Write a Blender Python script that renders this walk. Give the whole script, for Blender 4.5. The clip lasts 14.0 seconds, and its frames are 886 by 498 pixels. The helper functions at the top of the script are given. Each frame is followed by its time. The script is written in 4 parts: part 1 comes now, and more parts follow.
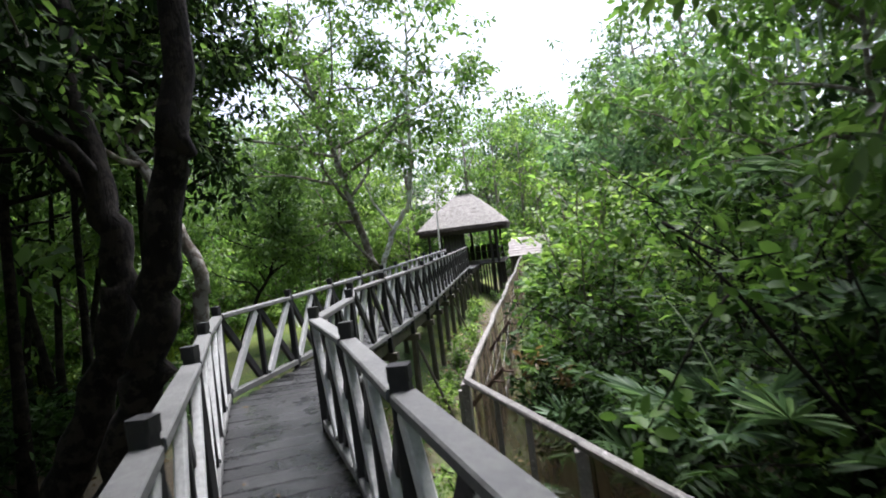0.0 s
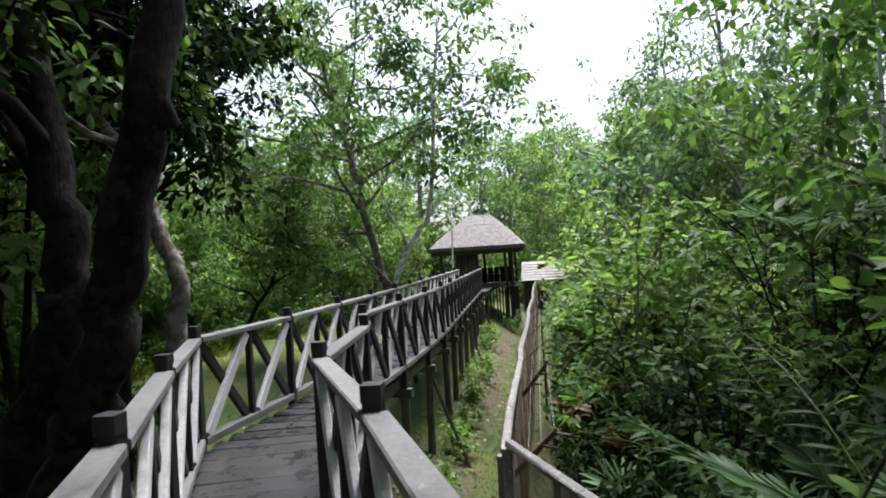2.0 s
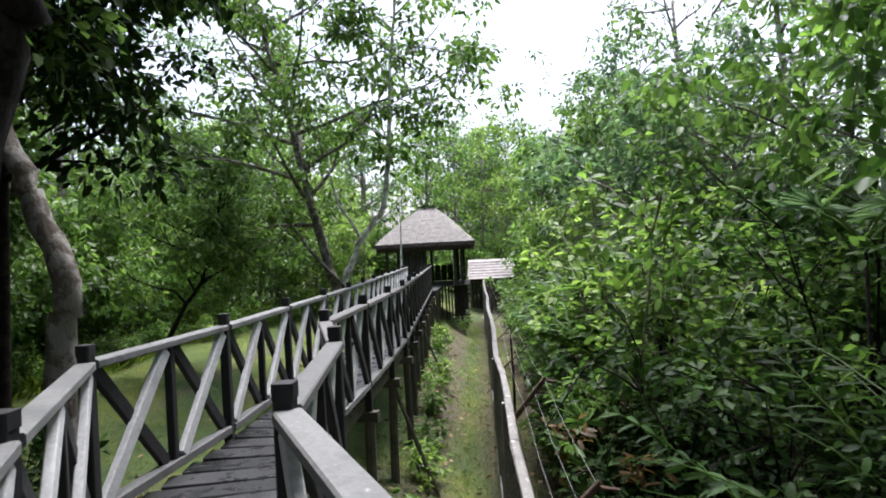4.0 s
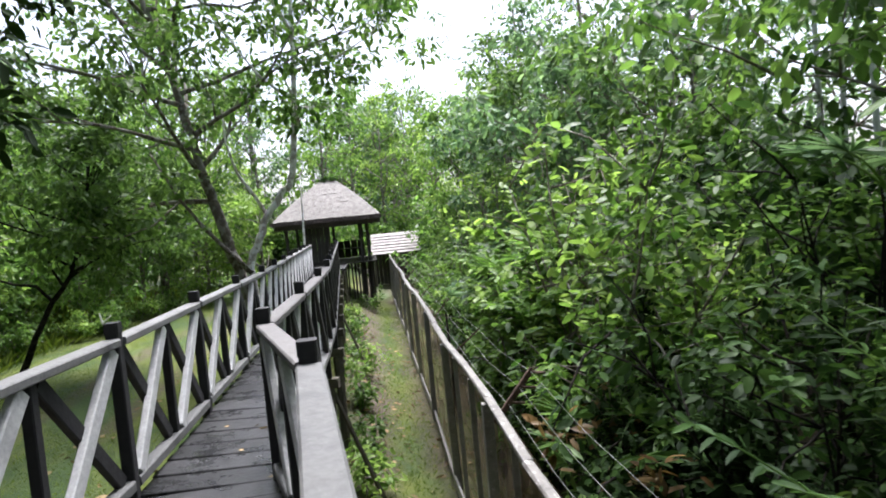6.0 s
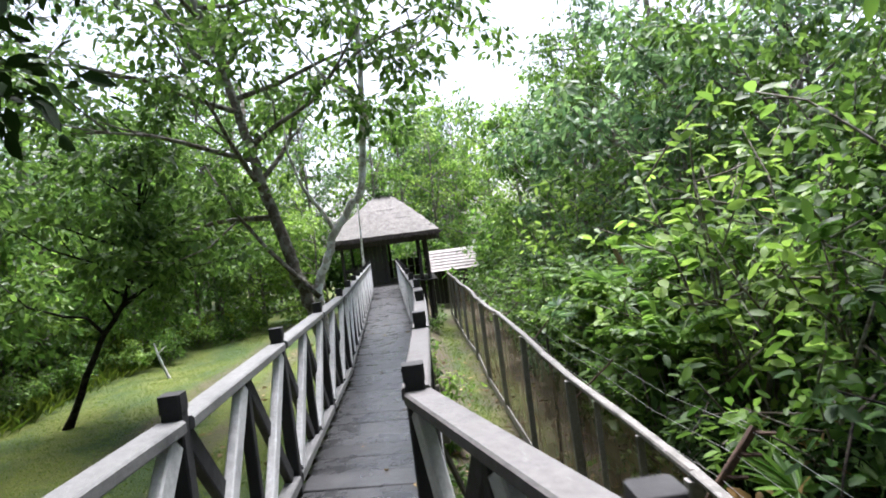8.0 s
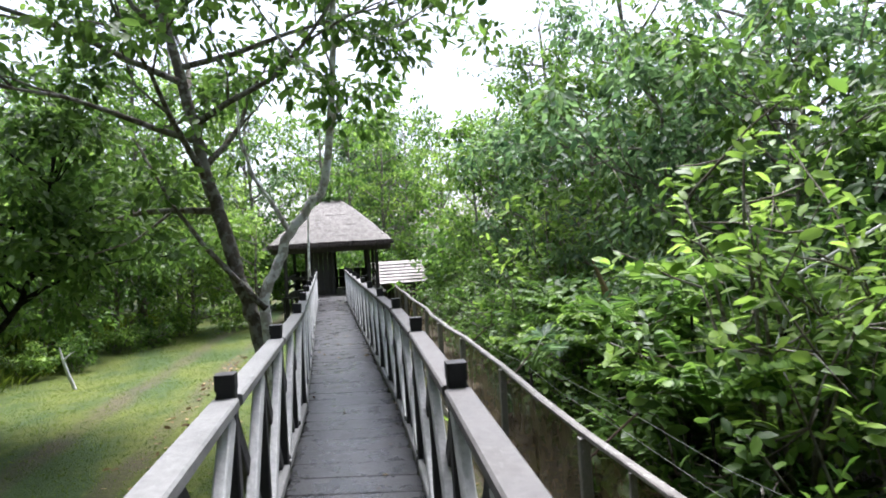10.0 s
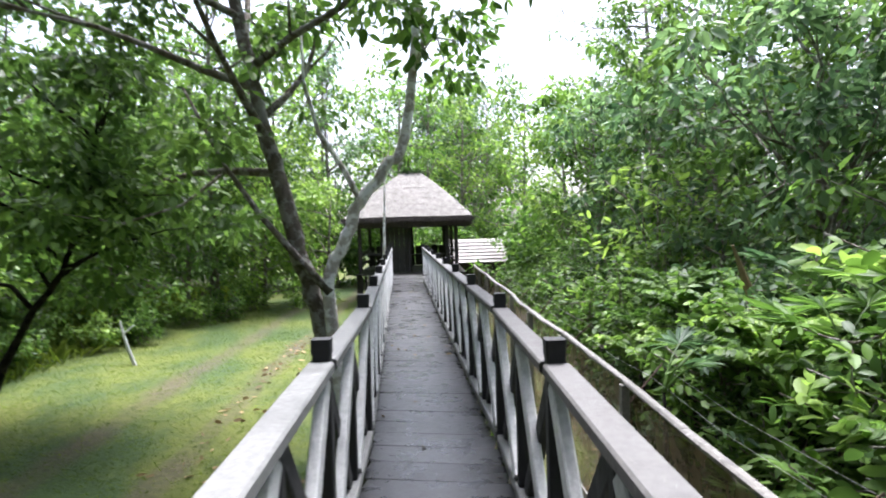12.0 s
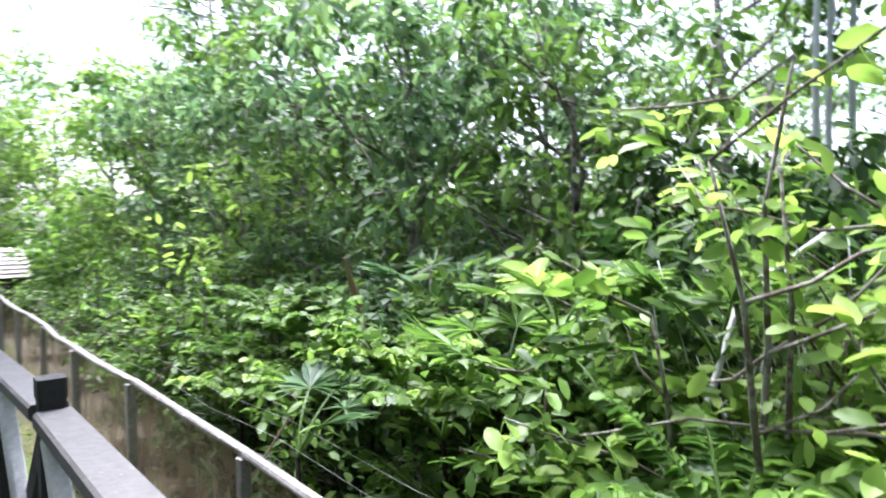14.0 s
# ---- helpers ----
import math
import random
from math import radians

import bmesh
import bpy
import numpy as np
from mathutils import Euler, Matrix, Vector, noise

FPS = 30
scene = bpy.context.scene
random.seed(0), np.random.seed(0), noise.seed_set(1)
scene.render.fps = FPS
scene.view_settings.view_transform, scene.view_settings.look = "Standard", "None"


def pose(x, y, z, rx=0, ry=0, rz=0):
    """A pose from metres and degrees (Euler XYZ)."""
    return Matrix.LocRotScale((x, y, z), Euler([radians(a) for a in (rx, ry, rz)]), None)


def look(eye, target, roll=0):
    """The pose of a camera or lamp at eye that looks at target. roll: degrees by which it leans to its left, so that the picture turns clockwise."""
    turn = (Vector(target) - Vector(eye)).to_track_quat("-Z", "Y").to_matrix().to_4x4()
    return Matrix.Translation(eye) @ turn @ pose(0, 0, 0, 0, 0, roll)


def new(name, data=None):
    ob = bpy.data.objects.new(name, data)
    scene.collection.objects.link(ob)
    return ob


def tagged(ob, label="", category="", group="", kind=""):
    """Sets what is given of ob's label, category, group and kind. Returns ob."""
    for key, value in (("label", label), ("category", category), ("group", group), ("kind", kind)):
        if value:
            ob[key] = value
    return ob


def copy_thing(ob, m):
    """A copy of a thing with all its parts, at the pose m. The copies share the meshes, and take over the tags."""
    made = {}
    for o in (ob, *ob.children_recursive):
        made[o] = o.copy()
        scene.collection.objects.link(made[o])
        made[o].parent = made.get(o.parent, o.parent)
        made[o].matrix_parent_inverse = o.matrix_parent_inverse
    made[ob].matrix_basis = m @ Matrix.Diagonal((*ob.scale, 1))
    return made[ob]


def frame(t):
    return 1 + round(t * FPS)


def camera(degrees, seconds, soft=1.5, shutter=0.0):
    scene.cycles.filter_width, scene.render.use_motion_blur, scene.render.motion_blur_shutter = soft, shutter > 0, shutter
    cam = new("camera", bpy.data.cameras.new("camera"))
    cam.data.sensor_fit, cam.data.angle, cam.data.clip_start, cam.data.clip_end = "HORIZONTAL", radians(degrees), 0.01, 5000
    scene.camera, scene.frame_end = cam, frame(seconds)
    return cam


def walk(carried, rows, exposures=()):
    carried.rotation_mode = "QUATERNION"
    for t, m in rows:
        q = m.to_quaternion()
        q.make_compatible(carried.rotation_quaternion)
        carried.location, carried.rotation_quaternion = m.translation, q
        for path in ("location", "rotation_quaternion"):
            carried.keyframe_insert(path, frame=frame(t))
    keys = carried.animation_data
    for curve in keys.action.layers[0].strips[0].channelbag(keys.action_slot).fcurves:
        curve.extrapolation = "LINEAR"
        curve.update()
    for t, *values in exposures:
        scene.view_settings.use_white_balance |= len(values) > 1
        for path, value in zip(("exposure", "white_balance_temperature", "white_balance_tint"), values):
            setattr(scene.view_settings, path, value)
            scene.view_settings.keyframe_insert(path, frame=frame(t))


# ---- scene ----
cam = camera(70.5, 14.0, 1.8, 0.5)
PATH = [
    (0, (3.209, -0.924, 1.424), (2.912, 1.053, 1.386), -7.2),
    (0.5, (3.022, -0.391, 1.411), (2.751, 1.59, 1.43), -5.1),
    (1, (2.93, -0.216, 1.415), (2.828, 1.779, 1.512), -2.3),
    (1.5, (2.808, 0.053, 1.442), (2.603, 2.043, 1.443), -6.6),
    (2, (2.686, 0.392, 1.445), (2.378, 2.368, 1.469), -3.5),
    (2.5, (2.519, 0.697, 1.426), (2.341, 2.689, 1.457), -3.6),
    (5, (1.758, 2.401, 1.419), (1.717, 4.4, 1.398), -2.4),
    (5.5, (1.584, 2.693, 1.435), (1.77, 4.684, 1.386), -4.3),
    (6, (1.479, 3.005, 1.421), (1.706, 4.989, 1.32), -5.4),
    (6.5, (1.315, 3.42, 1.404), (1.479, 5.409, 1.279), -3.0),
    (7, (1.115, 3.791, 1.41), (1.378, 5.771, 1.319), -3.4),
    (7.5, (0.997, 4.165, 1.411), (1.07, 6.163, 1.358), -7.8),
    (10, (0.5, 5.839, 1.45), (0.794, 7.818, 1.44), -3.3),
    (10.5, (0.493, 6.245, 1.443), (0.712, 8.232, 1.392), -2.4),
    (11, (0.402, 6.645, 1.43), (0.427, 8.645, 1.38), -3.7),
    (11.5, (0.417, 7.051, 1.427), (0.454, 9.05, 1.381), -5.4),
    (12, (0.423, 7.526, 1.429), (0.477, 9.525, 1.36), -1.6),
    (12.5, (0.456, 7.898, 1.463), (0.775, 9.869, 1.358), -2.3),
    (13, (0.536, 8.417, 1.445), (1.228, 10.292, 1.372), -3.7),
    (13.5, (0.659, 8.961, 1.488), (1.714, 10.66, 1.457), 1.1),
    (14, (0.557, 9.343, 1.43), (1.867, 10.853, 1.36), -0.6),
]
walk(cam, [(t, look(eye, target, roll)) for t, eye, target, roll in PATH], [(0, 2.2, 6050, 18), (1, 1.97, 6050, 18), (2.5, 1.95, 6050, 18), (5.5, 2.12, 6050, 18), (6.5, 2.33, 6050, 18), (7.5, 2.33, 6050, 18), (10.5, 2.22, 6000, 18), (11.5, 2.4, 6000, 18), (12, 2.53, 6000, 18), (12.8, 2.6, 6000, 18), (13.5, 2.95, 5900, 20), (14, 3.05, 5800, 21)])

# ---- world, sun, exposure ----
world = bpy.data.worlds.new("overcast_sky")
scene.world = world
world.use_nodes = True
wn, wl = world.node_tree.nodes, world.node_tree.links
sky = wn.new("ShaderNodeTexSky")
sky.sky_type, sky.sun_disc = "NISHITA", False
sky.sun_elevation, sky.sun_rotation = radians(70), radians(14)
sky.air_density, sky.dust_density, sky.ozone_density = 1.0, 4.0, 1.0
grey = wn.new("ShaderNodeHueSaturation")
grey.inputs["Saturation"].default_value = 0.55
wl.new(sky.outputs["Color"], grey.inputs["Color"])
wl.new(grey.outputs["Color"], wn["Background"].inputs["Color"])
wn["Background"].inputs["Strength"].default_value = 0.09

sun = new("sun", bpy.data.lights.new("sun", "SUN"))
sun.data.energy, sun.data.angle, sun.data.color = 2.3, radians(30), (1.0, 0.98, 0.94)
sun.matrix_world = look((4, 16, 44), (0, 1, 0))


# ---- materials ----
def nodes_of(name):
    m = bpy.data.materials.new(name)
    m.use_nodes = True
    return m, m.node_tree.nodes, m.node_tree.links, m.node_tree.nodes["Principled BSDF"]


def noise_node(n, l, scale, detail=4, rough=0.6, stretch=None, coords="Object"):
    tc = n.new("ShaderNodeTexCoord")
    mp = n.new("ShaderNodeMapping")
    if stretch:
        mp.inputs["Scale"].default_value = stretch
    l.new(tc.outputs[coords], mp.inputs["Vector"])
    t = n.new("ShaderNodeTexNoise")
    t.inputs["Scale"].default_value, t.inputs["Detail"].default_value, t.inputs["Roughness"].default_value = scale, detail, rough
    l.new(mp.outputs["Vector"], t.inputs["Vector"])
    return t.outputs["Fac"]


def ramp(n, l, fac, stops):
    r = n.new("ShaderNodeValToRGB")
    el = r.color_ramp.elements
    while len(el) < len(stops):
        el.new(0.5)
    for e, (pos, col) in zip(el, stops):
        e.position, e.color = pos, (*col, 1)
    l.new(fac, r.inputs["Fac"])
    return r.outputs["Color"]


def mixed(n, l, a, b, fac, mode="MIX"):
    x = n.new("ShaderNodeMix")
    x.data_type, x.blend_type = "RGBA", mode
    for sock, v in ((x.inputs[6], a), (x.inputs[7], b), (x.inputs[0], fac)):
        if isinstance(v, (int, float)):
            sock.default_value = v
        elif isinstance(v, tuple):
            sock.default_value = (*v, 1)
        else:
            l.new(v, sock)
    return x.outputs[2]


def bumped(n, l, bsdf, height, strength, dist=0.01):
    b = n.new("ShaderNodeBump")
    b.inputs["Strength"].default_value, b.inputs["Distance"].default_value = strength, dist
    l.new(height, b.inputs["Height"])
    l.new(b.outputs["Normal"], bsdf.inputs["Normal"])


def timber(name, dark, mid, pale, rough=(0.45, 0.85), flake=0.62, vary=0.5):
    """Weathered painted timber: streaks, blotches, flaked pale patches, a tone for each piece."""
    m, n, l, b = nodes_of(name)
    blot = noise_node(n, l, 5.0, 6, 0.65)
    grain = noise_node(n, l, 38.0, 5, 0.7)
    col = ramp(n, l, blot, [(0.3, dark), (0.52, mid), (0.75, mid)])
    fl = noise_node(n, l, 24.0, 9, 0.8, (1, 0.5, 1))
    mask = ramp(n, l, fl, [(flake, (0, 0, 0)), (flake + 0.07, (1, 1, 1))])
    col = mixed(n, l, col, pale, mask)
    col = mixed(n, l, col, ramp(n, l, grain, [(0.3, (0.55, 0.55, 0.55)), (0.65, (1, 1, 1))]), 0.7, "MULTIPLY")
    info = n.new("ShaderNodeObjectInfo")
    tone = ramp(n, l, info.outputs["Random"], [(0, (1 - vary, 1 - vary, 1 - vary)), (1, (1, 1, 1))])
    col = mixed(n, l, col, tone, 1.0, "MULTIPLY")
    l.new(col, b.inputs["Base Color"])
    l.new(ramp(n, l, blot, [(0.35, (rough[0],) * 3), (0.65, (rough[1],) * 3)]), b.inputs["Roughness"])
    bumped(n, l, b, grain, 0.5, 0.006)
    return m


def foliage(name, low, high, gloss=0.45, glow=0.44, sheen=0.22):
    """Leaf surface: a tone for each leaf, waxy sheen, light passing through."""
    m, n, l, b = nodes_of(name)
    geo = n.new("ShaderNodeNewGeometry")
    col = ramp(n, l, geo.outputs["Random Per Island"], [(0.0, low), (0.75, high), (1.0, tuple(min(1, c * 1.35) for c in high))])
    patch = noise_node(n, l, 0.9, 3, 0.5)
    col = mixed(n, l, col, ramp(n, l, patch, [(0.35, (0.6, 0.68, 0.62)), (0.65, (1.1, 1.05, 0.9))]), 0.8, "MULTIPLY")
    l.new(col, b.inputs["Base Color"])
    b.inputs["Roughness"].default_value = gloss
    b.inputs["Specular IOR Level"].default_value = sheen
    tr = n.new("ShaderNodeBsdfTranslucent")
    l.new(mixed(n, l, col, (1.45, 1.5, 1.15), 1.0, "MULTIPLY"), tr.inputs["Color"])
    mx = n.new("ShaderNodeMixShader")
    mx.inputs["Fac"].default_value = glow
    l.new(b.outputs["BSDF"], mx.inputs[1])
    l.new(tr.outputs["BSDF"], mx.inputs[2])
    l.new(mx.outputs["Shader"], n["Material Output"].inputs["Surface"])
    return m


def bark(name, a, c, spots=None, scale=7.0):
    m, n, l, b = nodes_of(name)
    f = noise_node(n, l, scale, 7, 0.7, (1, 1, 0.35))
    col = ramp(n, l, f, [(0.35, a), (0.65, c)])
    if spots:
        s = noise_node(n, l, 8.0, 5, 0.65)
        col = mixed(n, l, col, spots, ramp(n, l, s, [(0.47, (0, 0, 0)), (0.55, (1, 1, 1))]))
    l.new(col, b.inputs["Base Color"])
    b.inputs["Roughness"].default_value = 0.95
    b.inputs["Specular IOR Level"].default_value = 0.15
    bumped(n, l, b, f, 1.0, 0.05)
    return m


RAIL_WOOD = timber("weathered_grey_railing_timber", (0.085, 0.087, 0.082), (0.185, 0.188, 0.178), (0.36, 0.365, 0.345), (0.55, 0.85), 0.60, 0.35)
RAIL_BROWN = timber("weathered_brown_grey_railing_timber", (0.06, 0.057, 0.053), (0.135, 0.13, 0.122), (0.27, 0.27, 0.255), (0.55, 0.85), 0.60, 0.35)
BRACE_WOOD = timber("pale_brace_timber", (0.46, 0.47, 0.46), (0.66, 0.67, 0.65), (0.76, 0.77, 0.75), (0.45, 0.8), 0.62, 0.25)
POST_WOOD = timber("dark_railing_timber", (0.008, 0.008, 0.008), (0.018, 0.018, 0.018), (0.055, 0.052, 0.05), (0.55, 0.85), 0.68, 0.35)
DECK_WOOD = timber("damp_dark_deck_timber", (0.016, 0.0165, 0.017), (0.043, 0.0435, 0.044), (0.15, 0.15, 0.145), (0.2, 0.42), 0.62, 0.45)
STILT_WOOD = timber("mossy_stilt_timber", (0.05, 0.05, 0.035), (0.12, 0.11, 0.08), (0.2, 0.2, 0.15), (0.7, 0.9), 0.66, 0.4)
FENCE_WOOD = timber("bleached_fence_timber", (0.16, 0.148, 0.13), (0.32, 0.305, 0.28), (0.52, 0.50, 0.47), (0.6, 0.9), 0.56, 0.35)
FENCE_RAIL = timber("mottled_fence_rail_timber", (0.08, 0.073, 0.062), (0.20, 0.19, 0.17), (0.46, 0.44, 0.41), (0.6, 0.9), 0.55, 0.35)
HUT_WOOD = timber("dark_hut_timber", (0.02, 0.017, 0.014), (0.05, 0.042, 0.035), (0.1, 0.09, 0.075), (0.6, 0.9), 0.66, 0.4)
LEAF_MID = foliage("green_leaf", (0.036, 0.075, 0.018), (0.12, 0.205, 0.052))
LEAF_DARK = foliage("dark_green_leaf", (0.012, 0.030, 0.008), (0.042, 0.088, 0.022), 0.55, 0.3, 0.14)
LEAF_LIME = foliage("lime_green_leaf", (0.075, 0.15, 0.026), (0.23, 0.345, 0.085), 0.42, 0.48)
LEAF_BLUE = foliage("blue_green_leaf", (0.045, 0.09, 0.048), (0.145, 0.235, 0.12), 0.42, 0.46)
LEAF_FRESH = foliage("fresh_green_leaf", (0.036, 0.085, 0.016), (0.14, 0.245, 0.055), 0.42, 0.48)
# near-black leaf tone: shade inside crowns and thicket put into the colour
LEAF_SHADED = foliage("shade_darkened_leaf", (0.006, 0.014, 0.004), (0.022, 0.046, 0.011), 0.65, 0.12, 0.06)
LEAF_RUST = foliage("rusty_young_leaf", (0.09, 0.05, 0.02), (0.18, 0.115, 0.05))
LEAF_DRY = foliage("fallen_dry_leaf", (0.10, 0.065, 0.03), (0.30, 0.22, 0.13), 0.8, 0.1)
GRASS_BLADE = foliage("grass_blade", (0.07, 0.115, 0.016), (0.14, 0.19, 0.03), 0.7, 0.5)
# bark darkened almost to black to stand in for shade under the crowns
BARK_DARK = bark("shade_dark_bark", (0.004, 0.0036, 0.0032), (0.014, 0.012, 0.010), (0.024, 0.020, 0.016), 5.0)
BARK_PATCH = bark("lichen_spotted_bark", (0.28, 0.24, 0.20), (0.6, 0.56, 0.5), (0.82, 0.81, 0.78))
BARK_MID = bark("grey_brown_bark", (0.07, 0.058, 0.045), (0.17, 0.145, 0.115), (0.26, 0.25, 0.22))
BARK_WHITE = bark("white_bark", (0.36, 0.37, 0.35), (0.6, 0.62, 0.6))

THATCH, n_, l_, b_ = nodes_of("bleached_thatch")
f_ = noise_node(n_, l_, 6.0, 8, 0.75, (1, 1, 0.25))
g_ = noise_node(n_, l_, 45.0, 4, 0.7, (1, 1, 0.12))
c_ = ramp(n_, l_, f_, [(0.3, (0.13, 0.118, 0.104)), (0.6, (0.265, 0.25, 0.225))])
c_ = mixed(n_, l_, c_, ramp(n_, l_, g_, [(0.3, (0.6, 0.6, 0.6)), (0.6, (1, 1, 1))]), 0.8, "MULTIPLY")
l_.new(c_, b_.inputs["Base Color"])
b_.inputs["Roughness"].default_value = 0.95
bumped(n_, l_, b_, g_, 0.8, 0.03)

# eave thatch, much darker than the roof above it
EAVE, n_, l_, b_ = nodes_of("dark_eave_thatch")
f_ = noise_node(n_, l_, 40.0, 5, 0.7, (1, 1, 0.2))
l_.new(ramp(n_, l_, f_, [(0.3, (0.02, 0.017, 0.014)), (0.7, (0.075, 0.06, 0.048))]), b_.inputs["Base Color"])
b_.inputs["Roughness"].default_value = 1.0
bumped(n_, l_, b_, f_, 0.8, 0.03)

SHEET, n_, l_, b_ = nodes_of("pale_weathered_roof_sheet")
f_ = noise_node(n_, l_, 4.0, 6, 0.7)
l_.new(ramp(n_, l_, f_, [(0.3, (0.2, 0.178, 0.165)), (0.6, (0.36, 0.325, 0.305))]), b_.inputs["Base Color"])
b_.inputs["Roughness"].default_value = 0.6
bumped(n_, l_, b_, f_, 0.4, 0.01)

NET, n_, l_, b_ = nodes_of("brown_shade_netting")
f_ = noise_node(n_, l_, 2.2, 5, 0.65)
l_.new(ramp(n_, l_, f_, [(0.3, (0.15, 0.10, 0.055)), (0.7, (0.33, 0.245, 0.145))]), b_.inputs["Base Color"])
b_.inputs["Roughness"].default_value = 0.9
tp_ = n_.new("ShaderNodeBsdfTransparent")
mx_ = n_.new("ShaderNodeMixShader")
h_ = noise_node(n_, l_, 3.1, 4, 0.6)
l_.new(ramp(n_, l_, h_, [(0.35, (0.25, 0.25, 0.25)), (0.65, (0.6, 0.6, 0.6))]), mx_.inputs["Fac"])
l_.new(b_.outputs["BSDF"], mx_.inputs[1])
l_.new(tp_.outputs["BSDF"], mx_.inputs[2])
l_.new(mx_.outputs["Shader"], n_["Material Output"].inputs["Surface"])

RUST, n_, l_, b_ = nodes_of("rusty_iron")
f_ = noise_node(n_, l_, 30.0, 5, 0.7)
l_.new(ramp(n_, l_, f_, [(0.3, (0.04, 0.027, 0.02)), (0.7, (0.12, 0.075, 0.05))]), b_.inputs["Base Color"])
b_.inputs["Roughness"].default_value, b_.inputs["Metallic"].default_value = 0.8, 0.3
WIRE, n_, l_, b_ = nodes_of("galvanised_wire")
b_.inputs["Base Color"].default_value = (0.45, 0.45, 0.43, 1)
b_.inputs["Roughness"].default_value, b_.inputs["Metallic"].default_value = 0.5, 0.8


def smooth(a, b, v):
    u = min(1, max(0, (v - a) / (b - a)))
    return u * u * (3 - 2 * u)


GROUND, n_, l_, b_ = nodes_of("mown_grass_and_bare_soil")
f1 = noise_node(n_, l_, 0.45, 5, 0.6)
f2 = noise_node(n_, l_, 9.0, 8, 0.75)
f3 = noise_node(n_, l_, 60.0, 4, 0.7)
grass_ = ramp(n_, l_, f2, [(0.3, (0.07, 0.098, 0.012)), (0.7, (0.15, 0.17, 0.022))])
lush_ = ramp(n_, l_, f2, [(0.3, (0.022, 0.052, 0.010)), (0.7, (0.06, 0.105, 0.018))])
f4 = noise_node(n_, l_, 0.7, 6, 0.65, (1, 0.6, 1))
grass_ = mixed(n_, l_, grass_, lush_, ramp(n_, l_, f4, [(0.42, (1, 1, 1)), (0.6, (0, 0, 0))]))
soil_ = ramp(n_, l_, f2, [(0.3, (0.05, 0.041, 0.024)), (0.7, (0.125, 0.10, 0.06))])
at_ = n_.new("ShaderNodeAttribute")
at_.attribute_name = "bare"
ad_ = n_.new("ShaderNodeMath")
ad_.operation = "ADD"
sb_ = n_.new("ShaderNodeMath")
sb_.operation, sb_.inputs[1].default_value = "SUBTRACT", 0.5
l_.new(f1, sb_.inputs[0])
l_.new(sb_.outputs[0], ad_.inputs[0])
l_.new(at_.outputs["Fac"], ad_.inputs[1])
c_ = mixed(n_, l_, grass_, soil_, ramp(n_, l_, ad_.outputs[0], [(0.35, (0, 0, 0)), (0.75, (1, 1, 1))]))
c_ = mixed(n_, l_, c_, ramp(n_, l_, f3, [(0.3, (0.55, 0.55, 0.55)), (0.65, (1, 1, 1))]), 0.8, "MULTIPLY")
l_.new(c_, b_.inputs["Base Color"])
b_.inputs["Roughness"].default_value = 0.95
bumped(n_, l_, b_, f3, 0.7, 0.03)


# ---- mesh helpers ----
def origin_of(ob):
    v = Vector(ob.location)
    while ob.parent:
        ob = ob.parent
        v = v + ob.location
    return v


def part(name, data, material, parent=None, label=""):
    """Links (verts, faces) in world metres as one mesh under a thing or a part."""
    verts, faces = data
    o = origin_of(parent) if parent else Vector((0, 0, 0))
    me = bpy.data.meshes.new(name)
    if isinstance(verts, np.ndarray):
        v = verts - np.array(o)
        me.vertices.add(len(v))
        me.vertices.foreach_set("co", v.astype(np.float32).ravel())
        me.loops.add(faces.size)
        me.loops.foreach_set("vertex_index", faces.astype(np.int32).ravel())
        me.polygons.add(len(faces))
        me.polygons.foreach_set("loop_start", np.arange(0, faces.size, faces.shape[1], dtype=np.int32))
        me.update(calc_edges=True)
    else:
        me.from_pydata([(x - o.x, y - o.y, z - o.z) for x, y, z in verts], [], faces)
        me.update()
    me.materials.append(material)
    ob = new(name, me)
    if parent:
        ob.parent = parent
    if label:
        ob["label"] = label
    return ob


def smoothed(ob):
    ob.data.polygons.foreach_set("use_smooth", [True] * len(ob.data.polygons))
    return ob


def thing(name, at, label, category, group="", kind=""):
    ob = new(name)
    ob.location = at
    return tagged(ob, label, category, group, kind)


def join(*items):
    verts, faces = [], []
    for v, f in items:
        k = len(verts)
        verts += list(v)
        faces += [tuple(i + k for i in q) for q in f]
    return verts, faces


def beam(p, q, w, h, c=0.007, up=(0, 0, 1), wob=0.0, rng=random):
    """A timber from p to q, w wide, h high, with worn (chamfered) edges."""
    p, q = Vector(p), Vector(q)
    d = (q - p).normalized()
    u = Vector(up)
    s = d.cross(u)
    if s.length < 1e-4:
        s = d.cross(Vector((0, 1, 0)))
    s.normalize()
    u = s.cross(d).normalized()
    a, b = w / 2, h / 2
    ring = [(-a + c, -b), (a - c, -b), (a, -b + c), (a, b - c), (a - c, b), (-a + c, b), (-a, b - c), (-a, -b + c)]
    verts = []
    for e in (p, q):
        for x, y in ring:
            verts.append(tuple(e + s * (x + rng.uniform(-wob, wob)) + u * (y + rng.uniform(-wob, wob))))
    faces = [(i, i + 8, (i + 1) % 8 + 8, (i + 1) % 8) for i in range(8)]
    faces += [tuple(range(8)), tuple(range(15, 7, -1))]
    return verts, faces


